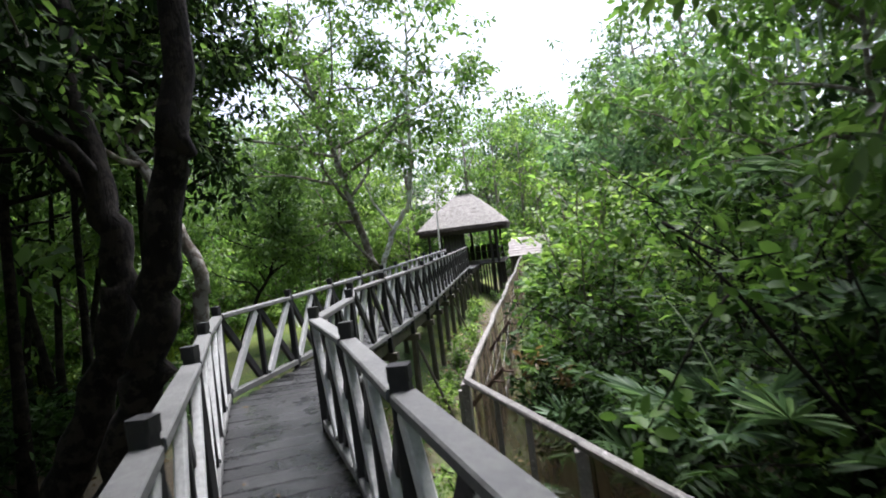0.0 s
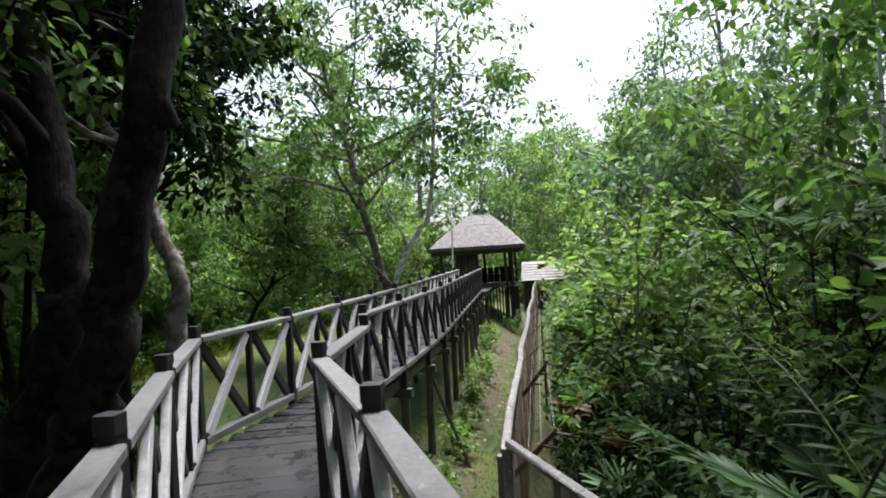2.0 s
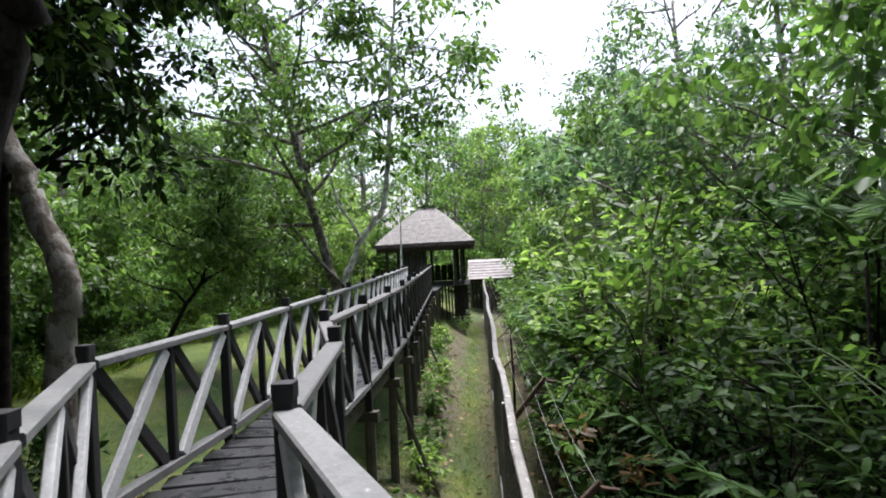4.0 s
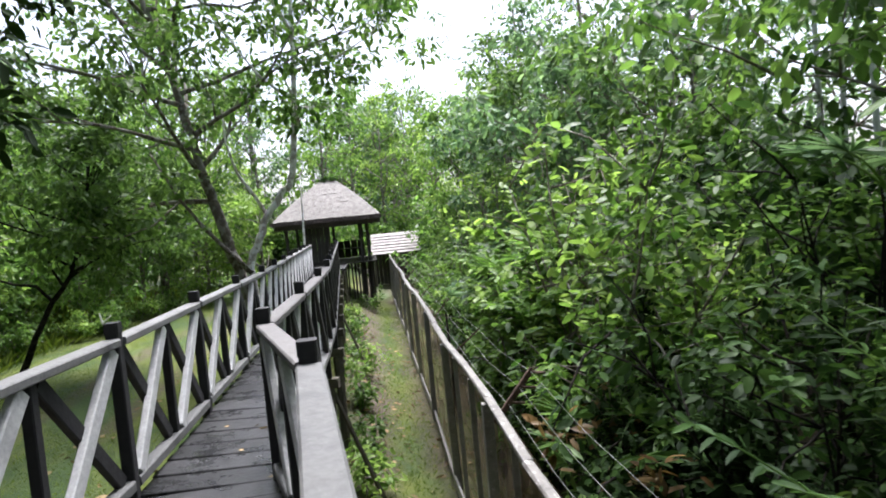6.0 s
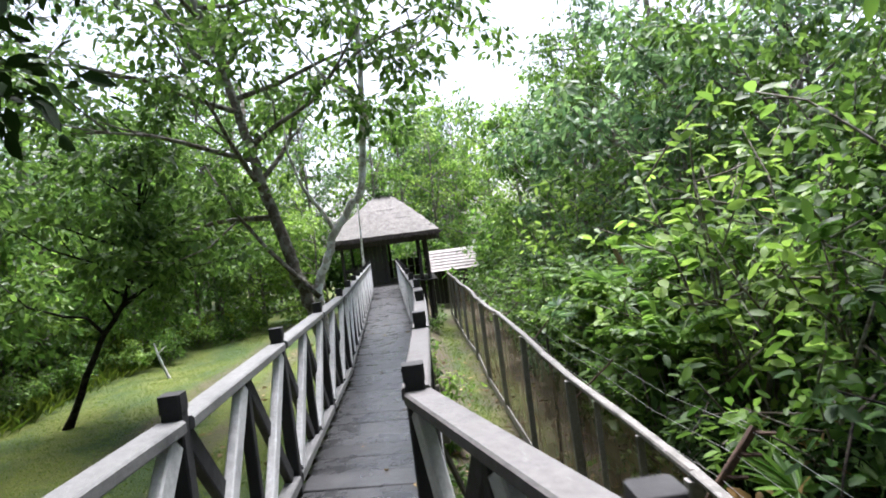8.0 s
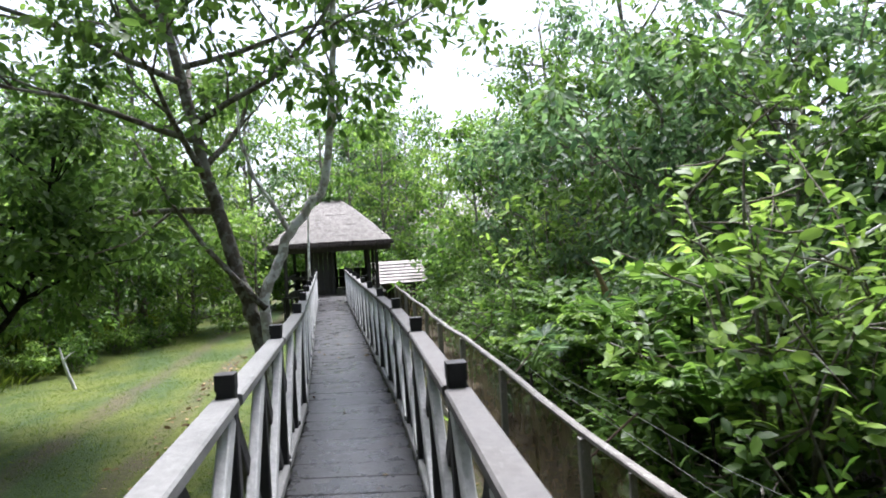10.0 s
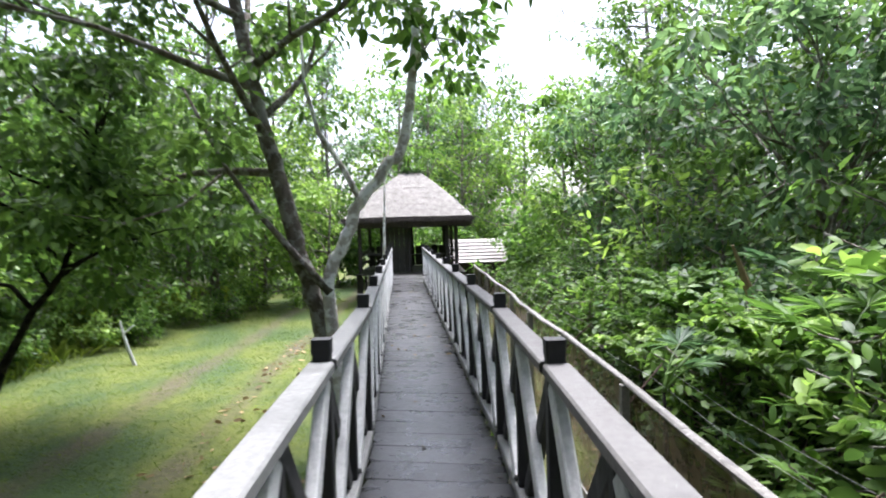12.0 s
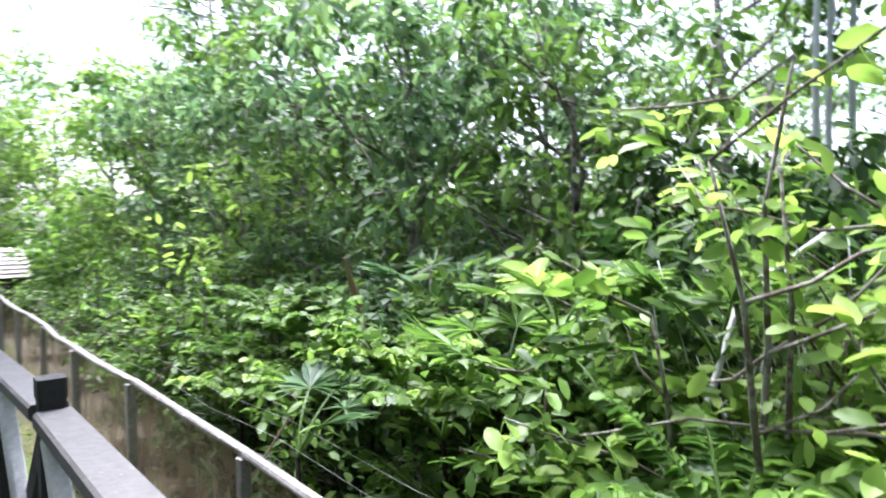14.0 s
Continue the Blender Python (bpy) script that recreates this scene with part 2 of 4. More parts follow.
def tube(pts, radii, sides=7):
    """A tapering round limb along pts."""
    pts = [Vector(p) for p in pts]
    verts, faces = [], []
    ref = Vector((0.31, 0.87, 0.13))
    for i, p in enumerate(pts):
        d = (pts[min(i + 1, len(pts) - 1)] - pts[max(i - 1, 0)]).normalized()
        s = d.cross(ref).normalized()
        u = s.cross(d)
        for k in range(sides):
            a = 2 * math.pi * k / sides
            verts.append(tuple(p + (s * math.cos(a) + u * math.sin(a)) * radii[i]))
    for i in range(len(pts) - 1):
        for k in range(sides):
            a, b = i * sides + k, i * sides + (k + 1) % sides
            faces.append((a, b, b + sides, a + sides))
    faces.append(tuple(range(sides))[::-1])
    faces.append(tuple(range(len(verts) - sides, len(verts))))
    return verts, faces


EDGE_Y = (-20, 5.06, 11.65, 28, 40)
EDGE_L = (12.0, -0.1, 0.0, -0.7, -1.2)
EDGE_R = (14.5, 2.3, 2.3, 2.3, 2.3)


def kept_clear(P):
    """The pruned lane over the walkway and the strip beside the fence, and the hut's own room."""
    P = np.atleast_2d(P)
    x, y, z = P[:, 0], P[:, 1], P[:, 2]
    lane = (x > np.interp(y, EDGE_Y, EDGE_L) - 0.3) & (x < np.interp(y, EDGE_Y, EDGE_R) + 0.3) & (y < 34) & (z > -1.2)
    lane &= z < np.where(y > 12, 2.9, np.where(y < 3, 4.2, 7.5))
    hut = (x > -2.5) & (x < 2.3) & (y > 26.5) & (y < 33) & (z < 3.6)
    return lane | hut


def pruned(pts):
    """The part of a limb that stays out of the lane."""
    out = []
    for p in pts:
        if kept_clear(np.array(p))[0]:
            break
        out.append(p)
    return out


def leaves(rng, P, D, L, W, curl=0.25, rich=False, clear=True, kite=False):
    """Many leaves at once: P places, D ways, L lengths, W widths. rich: with a midrib fold and a drooping tip."""
    if clear:
        ok = ~kept_clear(P + D / np.maximum(1e-6, np.linalg.norm(D, axis=1, keepdims=True)) * L[:, None])
        P, D, L, W = P[ok], D[ok], L[ok], W[ok]
    n = len(P)
    D = D / np.maximum(1e-6, np.linalg.norm(D, axis=1, keepdims=True))
    up = np.array([0, 0, 1.0]) + rng.normal(0, 0.55, (n, 3))
    S = np.cross(D, up)
    S /= np.maximum(1e-6, np.linalg.norm(S, axis=1, keepdims=True))
    N = np.cross(S, D)
    L, W = L[:, None], W[:, None]
    if rich:
        b = P
        m = P + D * L * 0.5 - N * W * 0.08
        lf = P + D * L * 0.30 + S * W * 0.44 + N * W * 0.12
        rt = P + D * L * 0.30 - S * W * 0.44 + N * W * 0.12
        lu = P + D * L * 0.66 + S * W * 0.47 - N * L * curl * 0.3
        ru = P + D * L * 0.66 - S * W * 0.47 - N * L * curl * 0.3
        t = P + D * L * 0.97 - N * L * curl
        le = P + D * L * 0.86 + S * W * 0.27 - N * L * curl * 0.62
        re = P + D * L * 0.86 - S * W * 0.27 - N * L * curl * 0.62
        V = np.stack([b, lf, m, rt, lu, ru, t, le, re], 1).reshape(-1, 3)
        F = np.array([[0, 2, 1], [0, 3, 2], [1, 2, 4], [2, 3, 5], [4, 2, 7], [2, 5, 8], [2, 6, 7], [2, 8, 6]])
        k = 9
    elif kite:
        lf = P + D * L * 0.45 + S * W * 0.5 + N * W * 0.1
        rt = P + D * L * 0.45 - S * W * 0.5 + N * W * 0.1
        t = P + D * L - N * L * curl
        V = np.stack([P, lf, t, rt], 1).reshape(-1, 3)
        F = np.array([[0, 2, 1], [0, 3, 2]])
        k = 4
    else:
        lf = P + D * L * 0.28 + S * W * 0.45 + N * W * 0.1
        rt = P + D * L * 0.28 - S * W * 0.45 + N * W * 0.1
        lu = P + D * L * 0.68 + S * W * 0.42 - N * L * curl * 0.35
        ru = P + D * L * 0.68 - S * W * 0.42 - N * L * curl * 0.35
        t = P + D * L - N * L * curl
        V = np.stack([P, lf, lu, t, ru, rt], 1).reshape(-1, 3)
        F = np.array([[0, 2, 1], [0, 3, 2], [0, 4, 3], [0, 5, 4]])
        k = 6
    F = (F[None] + (np.arange(n) * k)[:, None, None]).reshape(-1, 3)
    return V, F


def stack(items):
    V, F, k = [], [], 0
    for v, f in items:
        V.append(v)
        F.append(f + k)
        k += len(v)
    return np.concatenate(V), np.concatenate(F)


def bent(rng, a, way, length, steps, wander, rise):
    """Points of a limb that wanders and rises (or sags)."""
    pts, d = [np.array(a, float)], np.array(way, float)
    d /= np.linalg.norm(d)
    for _ in range(steps):
        d = d + rng.normal(0, wander, 3) + np.array([0, 0, rise])
        d /= np.linalg.norm(d)
        pts.append(pts[-1] + d * length / steps)
    return pts


def clusters(rng, tips, each, spread, size, ratio, droop, rich, clear=True, kite=False):
    tips = np.array(tips)
    P = np.repeat(tips, each, axis=0)
    off = rng.normal(0, 1, P.shape)
    off /= np.maximum(1e-6, np.linalg.norm(off, axis=1, keepdims=True))
    off *= spread * rng.uniform(0.1, 1, (len(P), 1)) ** 0.6
    off[:, 2] *= 0.5
    D = off + rng.normal(0, 0.35 * spread, P.shape)
    D[:, 2] -= droop * spread
    L = size * rng.uniform(0.6, 1.25, len(P))
    return leaves(rng, P + off, D, L, L * ratio, 0.2, rich, clear, kite)


def rosettes(rng, tips, each, size, ratio, rich=True, clear=True):
    """Whorls of leaves that radiate from shoot tips."""
    tips = np.array(tips)
    P = np.repeat(tips, each, axis=0)
    a = rng.uniform(0, 6.283, len(P))
    e = rng.uniform(-0.35, 0.75, len(P))
    D = np.stack([np.cos(a) * np.cos(e), np.sin(a) * np.cos(e), np.sin(e)], 1)
    P = P + D * size * 0.15 - np.array([0, 0, 1.0]) * rng.uniform(0, size * 1.6, (len(P), 1))
    L = size * rng.uniform(0.65, 1.2, len(P))
    return leaves(rng, P, D, L, L * ratio, 0.22, rich, clear)


def tree(seed, at, height, girth, top, limbs=9, reach=2.6, low=0.35, each=45, spread=0.5, leaf=0.13, ratio=0.42, droop=0.3,
         bark_mat=None, leaf_mat=None, label="", name="tree", rise=0.06, rich=False, subs=4, extra=(), group="", via=(), clear=True, kite=False):
    """A tree: tapered trunk that leads from its foot to top (an offset), limbs, twigs and a crown of single leaves."""
    rng = np.random.default_rng(seed)
    at = np.array(at, float)
    end = at + np.array(top, float)
    knots = [at] + [np.array(v, float) for v in via] + [end]
    trunk = []
    ends = [2 * knots[0] - knots[1]] + knots + [2 * knots[-1] - knots[-2]]
    for a, b, c, d in zip(ends, ends[1:], ends[2:], ends[3:]):
        for k in range(5):
            u = k / 5
            p = 0.5 * (2 * b + (c - a) * u + (2 * a - 5 * b + 4 * c - d) * u * u + (3 * b - a - 3 * c + d) * u ** 3)
            trunk.append(p + rng.normal(0, 0.16 * girth, 3) * (k > 0))
    trunk.append(end)
    run = [0.0]
    for a, b in zip(trunk, trunk[1:]):
        run.append(run[-1] + float(np.linalg.norm(b - a)))
    run = [v / run[-1] for v in run]
    r = [girth * (1.35 if i == 0 else 1) * (1 - 0.75 * v) for i, v in enumerate(run)]
    wood = [tube(trunk, r, 11)]
    tips = []
    for k in range(limbs):
        f = low + (1 - low) * (k + rng.uniform(0, 0.8)) / limbs
        p = np.array([np.interp(f, run, [q[c] for q in trunk]) for c in range(3)])
        az = k * 2.4 + rng.uniform(-0.5, 0.5)
        el = rng.uniform(0.1, 0.95)
        ln = reach * rng.uniform(0.75, 1.15) * (0.5 + 0.62 * math.sin(math.pi * (0.15 + 0.72 * (f - low) / (1 - low))))
        pts = bent(rng, p, (math.cos(az) * math.cos(el), math.sin(az) * math.cos(el), math.sin(el)), ln, 5, 0.16, rise)
        g = girth * 0.42 * (1 - 0.6 * f) + 0.012
        if clear:
            pts = pruned(pts)
            if len(pts) < 3:
                continue
        wood.append(tube(pts, [g * (1 - 0.17 * j) for j in range(len(pts))], 7))
        tips.append(pts[-1])
        for s in range(subs):
            j = rng.integers(1, len(pts))
            d = pts[j] - pts[j - 1]
            d = d / np.linalg.norm(d) + rng.normal(0, 0.75, 3) + np.array([0, 0, 0.12])
            sp = bent(rng, pts[j], d, ln * rng.uniform(0.35, 0.6), 3, 0.22, rise * 0.5)
            if clear and len(pruned(sp)) < 4:
                continue
            wood.append(tube(sp, [g * 0.4, g * 0.3, g * 0.2, g * 0.1], 4))
            tips += [sp[2], sp[3], (sp[2] + sp[3]) / 2 + rng.normal(0, 0.2, 3)]
    for pts, g in extra:
        wood.append(tube([np.array(p, float) for p in pts], [g * (1 - 0.7 * i / (len(pts) - 1)) for i in range(len(pts))], 7))
        for q in pts[-2:]:
            tips += [np.array(q, float) + rng.normal(0, 0.3, 3) for _ in range(4)]
    ob = thing(name, tuple(at), label, "tree", group)
    smoothed(part("trunk", join(*wood), bark_mat, ob))
    part("crown", clusters(rng, tips, each, spread, leaf, ratio, droop, rich, clear, kite), leaf_mat, ob)
    return ob


def shrub(seed, at, height, wide, stems=9, each=11, leaf=0.15, ratio=0.42, leaf_mat=None, label="", name="shrub", forks=4, fill=10, rich=True, group="", lean=(0, 0), clear=True):
    """A leafy shrub: stems that fork, whorls of leaves at the tips and along the stems."""
    rng = np.random.default_rng(seed)
    at = np.array(at, float)
    tips, along = [], []
    ob = thing(name, tuple(at), label, "shrub", group)
    for k in range(stems):
        a = k * 2.4 + rng.uniform(-0.4, 0.4)
        out = wide * rng.uniform(0.15, 1) ** 0.7
        h = height * rng.uniform(0.55, 1.0) * (1 - 0.25 * out / wide)
        way = np.array([math.cos(a) * out + lean[0], math.sin(a) * out + lean[1], h])
        pts = bent(rng, at + rng.normal(0, 0.1, 3) * (1, 1, 0), way, np.linalg.norm(way), 6, 0.1, 0.03)
        pts = pruned(pts) if clear else pts
        if len(pts) < 4:
            continue
        wood = [tube(pts, [0.022 * (1 - 0.13 * j) * height / 3 for j in range(len(pts))], 5)]
        tips.append(pts[-1])
        along += pts[5:]
        for _ in range(forks):
            j = rng.integers(3, len(pts))
            d = rng.normal(0, 0.8, 3) + np.array([math.cos(a) * 0.5, math.sin(a) * 0.5, 0.5])
            sp = bent(rng, pts[j], d, height * rng.uniform(0.14, 0.3), 3, 0.2, 0.05)
            if clear and len(pruned(sp)) < 4:
                continue
            wood.append(tube(sp, [0.012, 0.010, 0.008, 0.005], 4))
            tips += [sp[3], sp[2]]
            along += sp[1:]
        # stems nearer than y = 9 get near-black bark in place of shade
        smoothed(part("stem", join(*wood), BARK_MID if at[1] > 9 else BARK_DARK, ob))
    sets = [rosettes(rng, tips, each, leaf, ratio, rich, clear)]
    if fill:
        sets.append(clusters(rng, along, fill, leaf * 2.2, leaf * 0.9, ratio, 0.35, rich, clear))
    part("foliage", stack(sets), leaf_mat, ob)
    return ob


def palm(seed, at, fronds, length, rise, leaf_mat, label, leaflet=0.32, fan=False, name="palm", wide=0.038, stalk=0.0):
    """A low palm: arching midribs with two rows of narrow leaflets, or pleated fans."""
    rng = np.random.default_rng(seed)
    at = np.array(at, float)
    ob = thing(name, tuple(at), label, "palm")
    if stalk:
        foot, at = at, at + np.array([0, 0, stalk])
        smoothed(part("stem", tube([foot, (foot + at) / 2 + rng.normal(0, 0.03, 3), at], [0.03, 0.024, 0.016], 6), BARK_DARK, ob))
    for k in range(fronds):
        a = k * 2.4 + rng.uniform(-0.4, 0.4)
        pts = bent(rng, at, (math.cos(a) * 0.6, math.sin(a) * 0.6, rise), length * rng.uniform(0.75, 1.1), 9, 0.03, -0.13)
        if len(pruned(pts)) < 10:
            continue
        fr = part("frond", tube(pts, [0.016 * (1 - 0.09 * j) for j in range(10)], 4), LEAF_MID, ob)
        if fan:
            c, d = pts[6], pts[6] - pts[5]
            d /= np.linalg.norm(d)
            s = np.cross(d, (0, 0, 1.0))
            s /= np.linalg.norm(s)
            u = np.linspace(-1.9, 1.9, 22)
            D = d[None] * np.cos(u)[:, None] + s[None] * np.sin(u)[:, None] + rng.normal(0, 0.03, (22, 3))
            P = np.repeat(c[None], 22, 0)
            L = leaflet * 1.5 * (1 - 0.12 * np.abs(u)) * rng.uniform(0.9, 1.05, 22)
            part("blade", leaves(rng, P, D, L, np.full(22, 0.05), 0.12, True), leaf_mat, fr)
        else:
            P, D, L = [], [], []
            for j in range(2, 9):
                d = pts[j + 1] - pts[j]
                d = d / np.linalg.norm(d)
                s = np.cross(d, (0, 0, 1.0))
                s /= np.linalg.norm(s)
                for q in (0.0, 0.33, 0.66):
                    for side in (-1, 1):
                        P.append(pts[j] + (pts[j + 1] - pts[j]) * q)
                        D.append(d * 0.75 + s * side + np.array([0, 0, -0.15]) + rng.normal(0, 0.05, 3))
                        L.append(leaflet * (1.05 - abs(j + q - 5) * 0.13) * rng.uniform(0.9, 1.1))
            L = np.array(L)
            part("blade", leaves(rng, np.array(P), np.array(D), L, np.full(len(L), wide), 0.22, True), leaf_mat, fr)
    return ob


# ---- ground ----
def path_bare(x, y):
    """Where feet have worn the grass: the track on the low lawn, the strip beside the fence, under the trees."""
    track = (math.exp(-((x + 3.65) / 0.38) ** 2) * 0.6 + math.exp(-((x + 2.3) / 0.3) ** 2) * 0.66) * smooth(9, 13, y)
    strip = 0.5 * smooth(0.2, 0.7, x) - 0.22 * math.exp(-((x - 1.85) / 0.3) ** 2) + math.exp(-((x - 1.25) / 0.3) ** 2) * 0.3 + 0.25 * math.exp(-((x - 2.1) / 0.25) ** 2)
    shade = 0.85 * (1 - smooth(5, 11, y)) * (1 - smooth(0.5, 1.2, x)) + 0.5 * smooth(2.6, 3.4, x)
    shade += 0.5 * (1 - smooth(-9.5, -7.5, x))
    return min(1, track + strip + shade)


def ground_z(x, y):
    z = -1.0 - 1.0 * smooth(-0.6, 2.2, x)
    z += 0.10 * noise.noise(Vector((x * 0.35, y * 0.35, 0.3))) + 0.03 * noise.noise(Vector((x * 1.7, y * 1.7, 2.3)))
    return z


def spaced(lo, hi, fine_lo, fine_hi, fine, coarse):
    out = [lo]
    while out[-1] < hi:
        v = out[-1]
        step = fine if fine_lo <= v <= fine_hi else min(coarse, max(fine, 0.25 * min(abs(v - fine_lo), abs(v - fine_hi))))
        out.append(min(hi, v + step))
    return out


gx = spaced(-400, 400, -9, 6, 0.22, 60)
gy = spaced(-300, 500, -3, 34, 0.3, 60)
ground_v = [(x, y, ground_z(x, y)) for y in gy for x in gx]
ground_f = [(j * len(gx) + i, j * len(gx) + i + 1, (j + 1) * len(gx) + i + 1, (j + 1) * len(gx) + i) for j in range(len(gy) - 1) for i in range(len(gx) - 1)]
ground = part("ground", (ground_v, ground_f), GROUND)
tagged(ground, "short green grass with worn brown soil tracks", "ground", kind="structure")
bare = ground.data.attributes.new("bare", "FLOAT", "POINT")
bare.data.foreach_set("value", [path_bare(x, y) for x, y, z in ground_v])
for poly in ground.data.polygons:
    poly.use_smooth = True


def scatter(seed, count, xs, ys, keep):
    rng = np.random.default_rng(seed)
    out = []
    while len(out) < count:
        x, y = rng.uniform(*xs), rng.uniform(*ys)
        if rng.uniform() < keep(x, y):
            out.append((x, y, ground_z(x, y)))
    return rng, np.array(out)


def blades(name, seed, count, xs, ys, tall, keep, label, material, width=0.008):
    rng, P = scatter(seed, count, xs, ys, keep)
    D = rng.normal(0, 0.45, P.shape)
    D[:, 2] = 1
    L = tall * rng.uniform(0.5, 1.3, len(P))
    ob = part(name, leaves(rng, P - np.array([0, 0, 0.01]), D, L, np.full(len(P), width), 0.3, False, False, True), material)
    return tagged(ob, label, "grass", kind="stuff")


blades("lawn_grass", 11, 90000, (-9, -0.6), (7, 30), 0.038, lambda x, y: 1.05 - path_bare(x, y), "short lawn grass beside the walkway", GRASS_BLADE, 0.008)
blades("strip_grass", 12, 15000, (0.4, 3.4), (4, 28), 0.07, lambda x, y: 1.05 - path_bare(x, y), "thin grass between the walkway and the fence", GRASS_BLADE, 0.007)
blades("rough_grass", 13, 16000, (-16, -6.5), (8, 34), 0.45, lambda x, y: 0.5 + 0.5 * noise.noise(Vector((x * 0.5, y * 0.5, 7))), "tall rough grass at the edge of the lawn", GRASS_BLADE, 0.018)
rng_, P_ = scatter(14, 2600, (-2.5, 4.5), (-1, 22), lambda x, y: 0.15 + 0.85 * path_bare(x, y))
D_ = rng_.normal(0, 1, P_.shape)
D_[:, 2] *= 0.2
tagged(part("leaf_litter", leaves(rng_, P_ + np.array([0, 0, 0.02]), D_, rng_.uniform(0.06, 0.15, len(P_)), rng_.uniform(0.03, 0.07, len(P_)), 0.15, True, False), LEAF_DRY),
       "brown fallen leaves lying on bare soil", "leaf litter", kind="stuff")


# ---- the walkway ----
LEFT = [(4.05, -3.55), (3.36, -2.1), (2.67, -0.65), (1.98, 0.79), (1.30, 2.20), (0.60, 3.57), (-0.10, 5.06), (0.0, 6.70), (0.0, 8.35), (0.0, 10.0), (0.0, 11.65)]
RIGHT = [(4.66, -2.90), (4.00, -1.53), (3.34, -0.16), (2.68, 1.21), (2.06, 2.57), (1.395, 3.84), (1.20, 5.44), (0.83, 6.68), (0.87, 8.18), (0.89, 9.83), (0.88, 11.48)]
for k in range(1, 9):
    LEFT.append((-0.041 * 1.6 * k, 11.65 + 1.6 * k))
    RIGHT.append((0.88 - 0.041 * 1.6 * k, 11.48 + 1.6 * k))


def railing(posts, outward, label):
    """Capped posts, a top rail and a sill between them, and in each bay two crossed braces either side of an upright."""
    rng = random.Random(5 + len(label))
    ob = thing("railing", (*posts[0], 0), label, "railing", "railings of the walkway")
    for i, (x, y) in enumerate(posts):
        g = rng.uniform(-0.006, 0.006)
        post = part("post", beam((x + g, y, -0.28), (x, y + g, 0.965), 0.07, 0.07, 0.007, (0, 1, 0)), POST_WOOD, ob)
        part("post_cap", beam((x, y, 0.945), (x, y, 1.005 + g), 0.077, 0.077, 0.008, (0, 1, 0)), POST_WOOD, post)
    for (x0, y0), (x1, y1) in zip(posts, posts[1:]):
        a, b = Vector((x0, y0, 0)), Vector((x1, y1, 0))
        d = (b - a).normalized()
        s = Vector((d.y, -d.x, 0)) * outward
        p, q = a + d * 0.035, b - d * 0.035
        z = Vector((0, 0, 1))
        # the right-hand top rail is darker and browner beyond y = 5
        wood = RAIL_BROWN if outward > 0 and y0 > 5 else RAIL_WOOD
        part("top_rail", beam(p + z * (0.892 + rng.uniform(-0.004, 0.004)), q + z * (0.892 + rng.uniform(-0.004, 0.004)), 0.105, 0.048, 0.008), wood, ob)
        part("sill", beam(p + z * 0.075, q + z * 0.075, 0.085, 0.065, 0.008), RAIL_WOOD, ob)
        m = (p + q) / 2
        part("upright", beam(m + z * 0.108, m + z * 0.868, 0.056, 0.056, 0.006, d), POST_WOOD, ob)
        for u, v in ((p, m - d * 0.036), (m + d * 0.036, q)):
            e = d * 0.045
            # of each crossed pair, the rising brace is pale, the falling one near black
            part("brace", beam(u + e + z * 0.115 - s * 0.016, v - e + z * 0.855 - s * 0.016, 0.045, 0.092, 0.006), BRACE_WOOD, ob, "pale brace")
            part("brace", beam(u + e + z * 0.855 + s * 0.016, v - e + z * 0.115 + s * 0.016, 0.045, 0.085, 0.006), POST_WOOD, ob, "dark brace")
    return ob


railing(LEFT, -1, "weathered grey timber railing with crossed braces beside the lawn")
railing(RIGHT, 1, "weathered grey timber railing with crossed braces above the strip of grass")


def along_line(pts, s):
    """The place at s metres along a line of points."""
    for a, b in zip(pts, pts[1:]):
        ln = math.dist(a, b)
        if s <= ln:
            return Vector((a[0] + (b[0] - a[0]) * s / ln, a[1] + (b[1] - a[1]) * s / ln, 0))
        s -= ln
    return Vector((*pts[-1], 0))


deck = thing("deck", (1, 4, -0.1), "dark damp timber boardwalk raised on stilts", "boardwalk")
tagged(deck, kind="structure")
rng = random.Random(8)
nl = len(LEFT) - 1
for i in range(nl):
    l0, l1, r0, r1 = (Vector((*p, 0)) for p in (LEFT[i], LEFT[i + 1], RIGHT[i], RIGHT[i + 1]))
    count = 6
    for k in range(count):
        f = (k + 0.5) / count
        a, b = l0.lerp(l1, f), r0.lerp(r1, f)
        d = (b - a).normalized()
        w = min((l1 - l0).length, (r1 - r0).length) / count
        dz = rng.uniform(-0.004, 0.004)
        part("plank", beam(a + d * (0.02 + rng.uniform(-0.01, 0.01)) + Vector((0, 0, dz - 0.02)), b - d * (0.02 + rng.uniform(-0.01, 0.01)) + Vector((0, 0, rng.uniform(-0.004, 0.004) - 0.02)),
                           w - rng.uniform(0.005, 0.012), 0.04, 0.005), DECK_WOOD, deck)
for i in range(nl):
    for line, inward in ((LEFT, 0.07), (RIGHT, -0.07)):
        a, b = Vector((*line[i], -0.12)), Vector((*line[i + 1], -0.12))
        d = (b - a).normalized()
        s = Vector((d.y, -d.x, 0)) * inward
        part("joist", beam(a + s, b + s, 0.06, 0.15, 0.006), STILT_WOOD, deck)
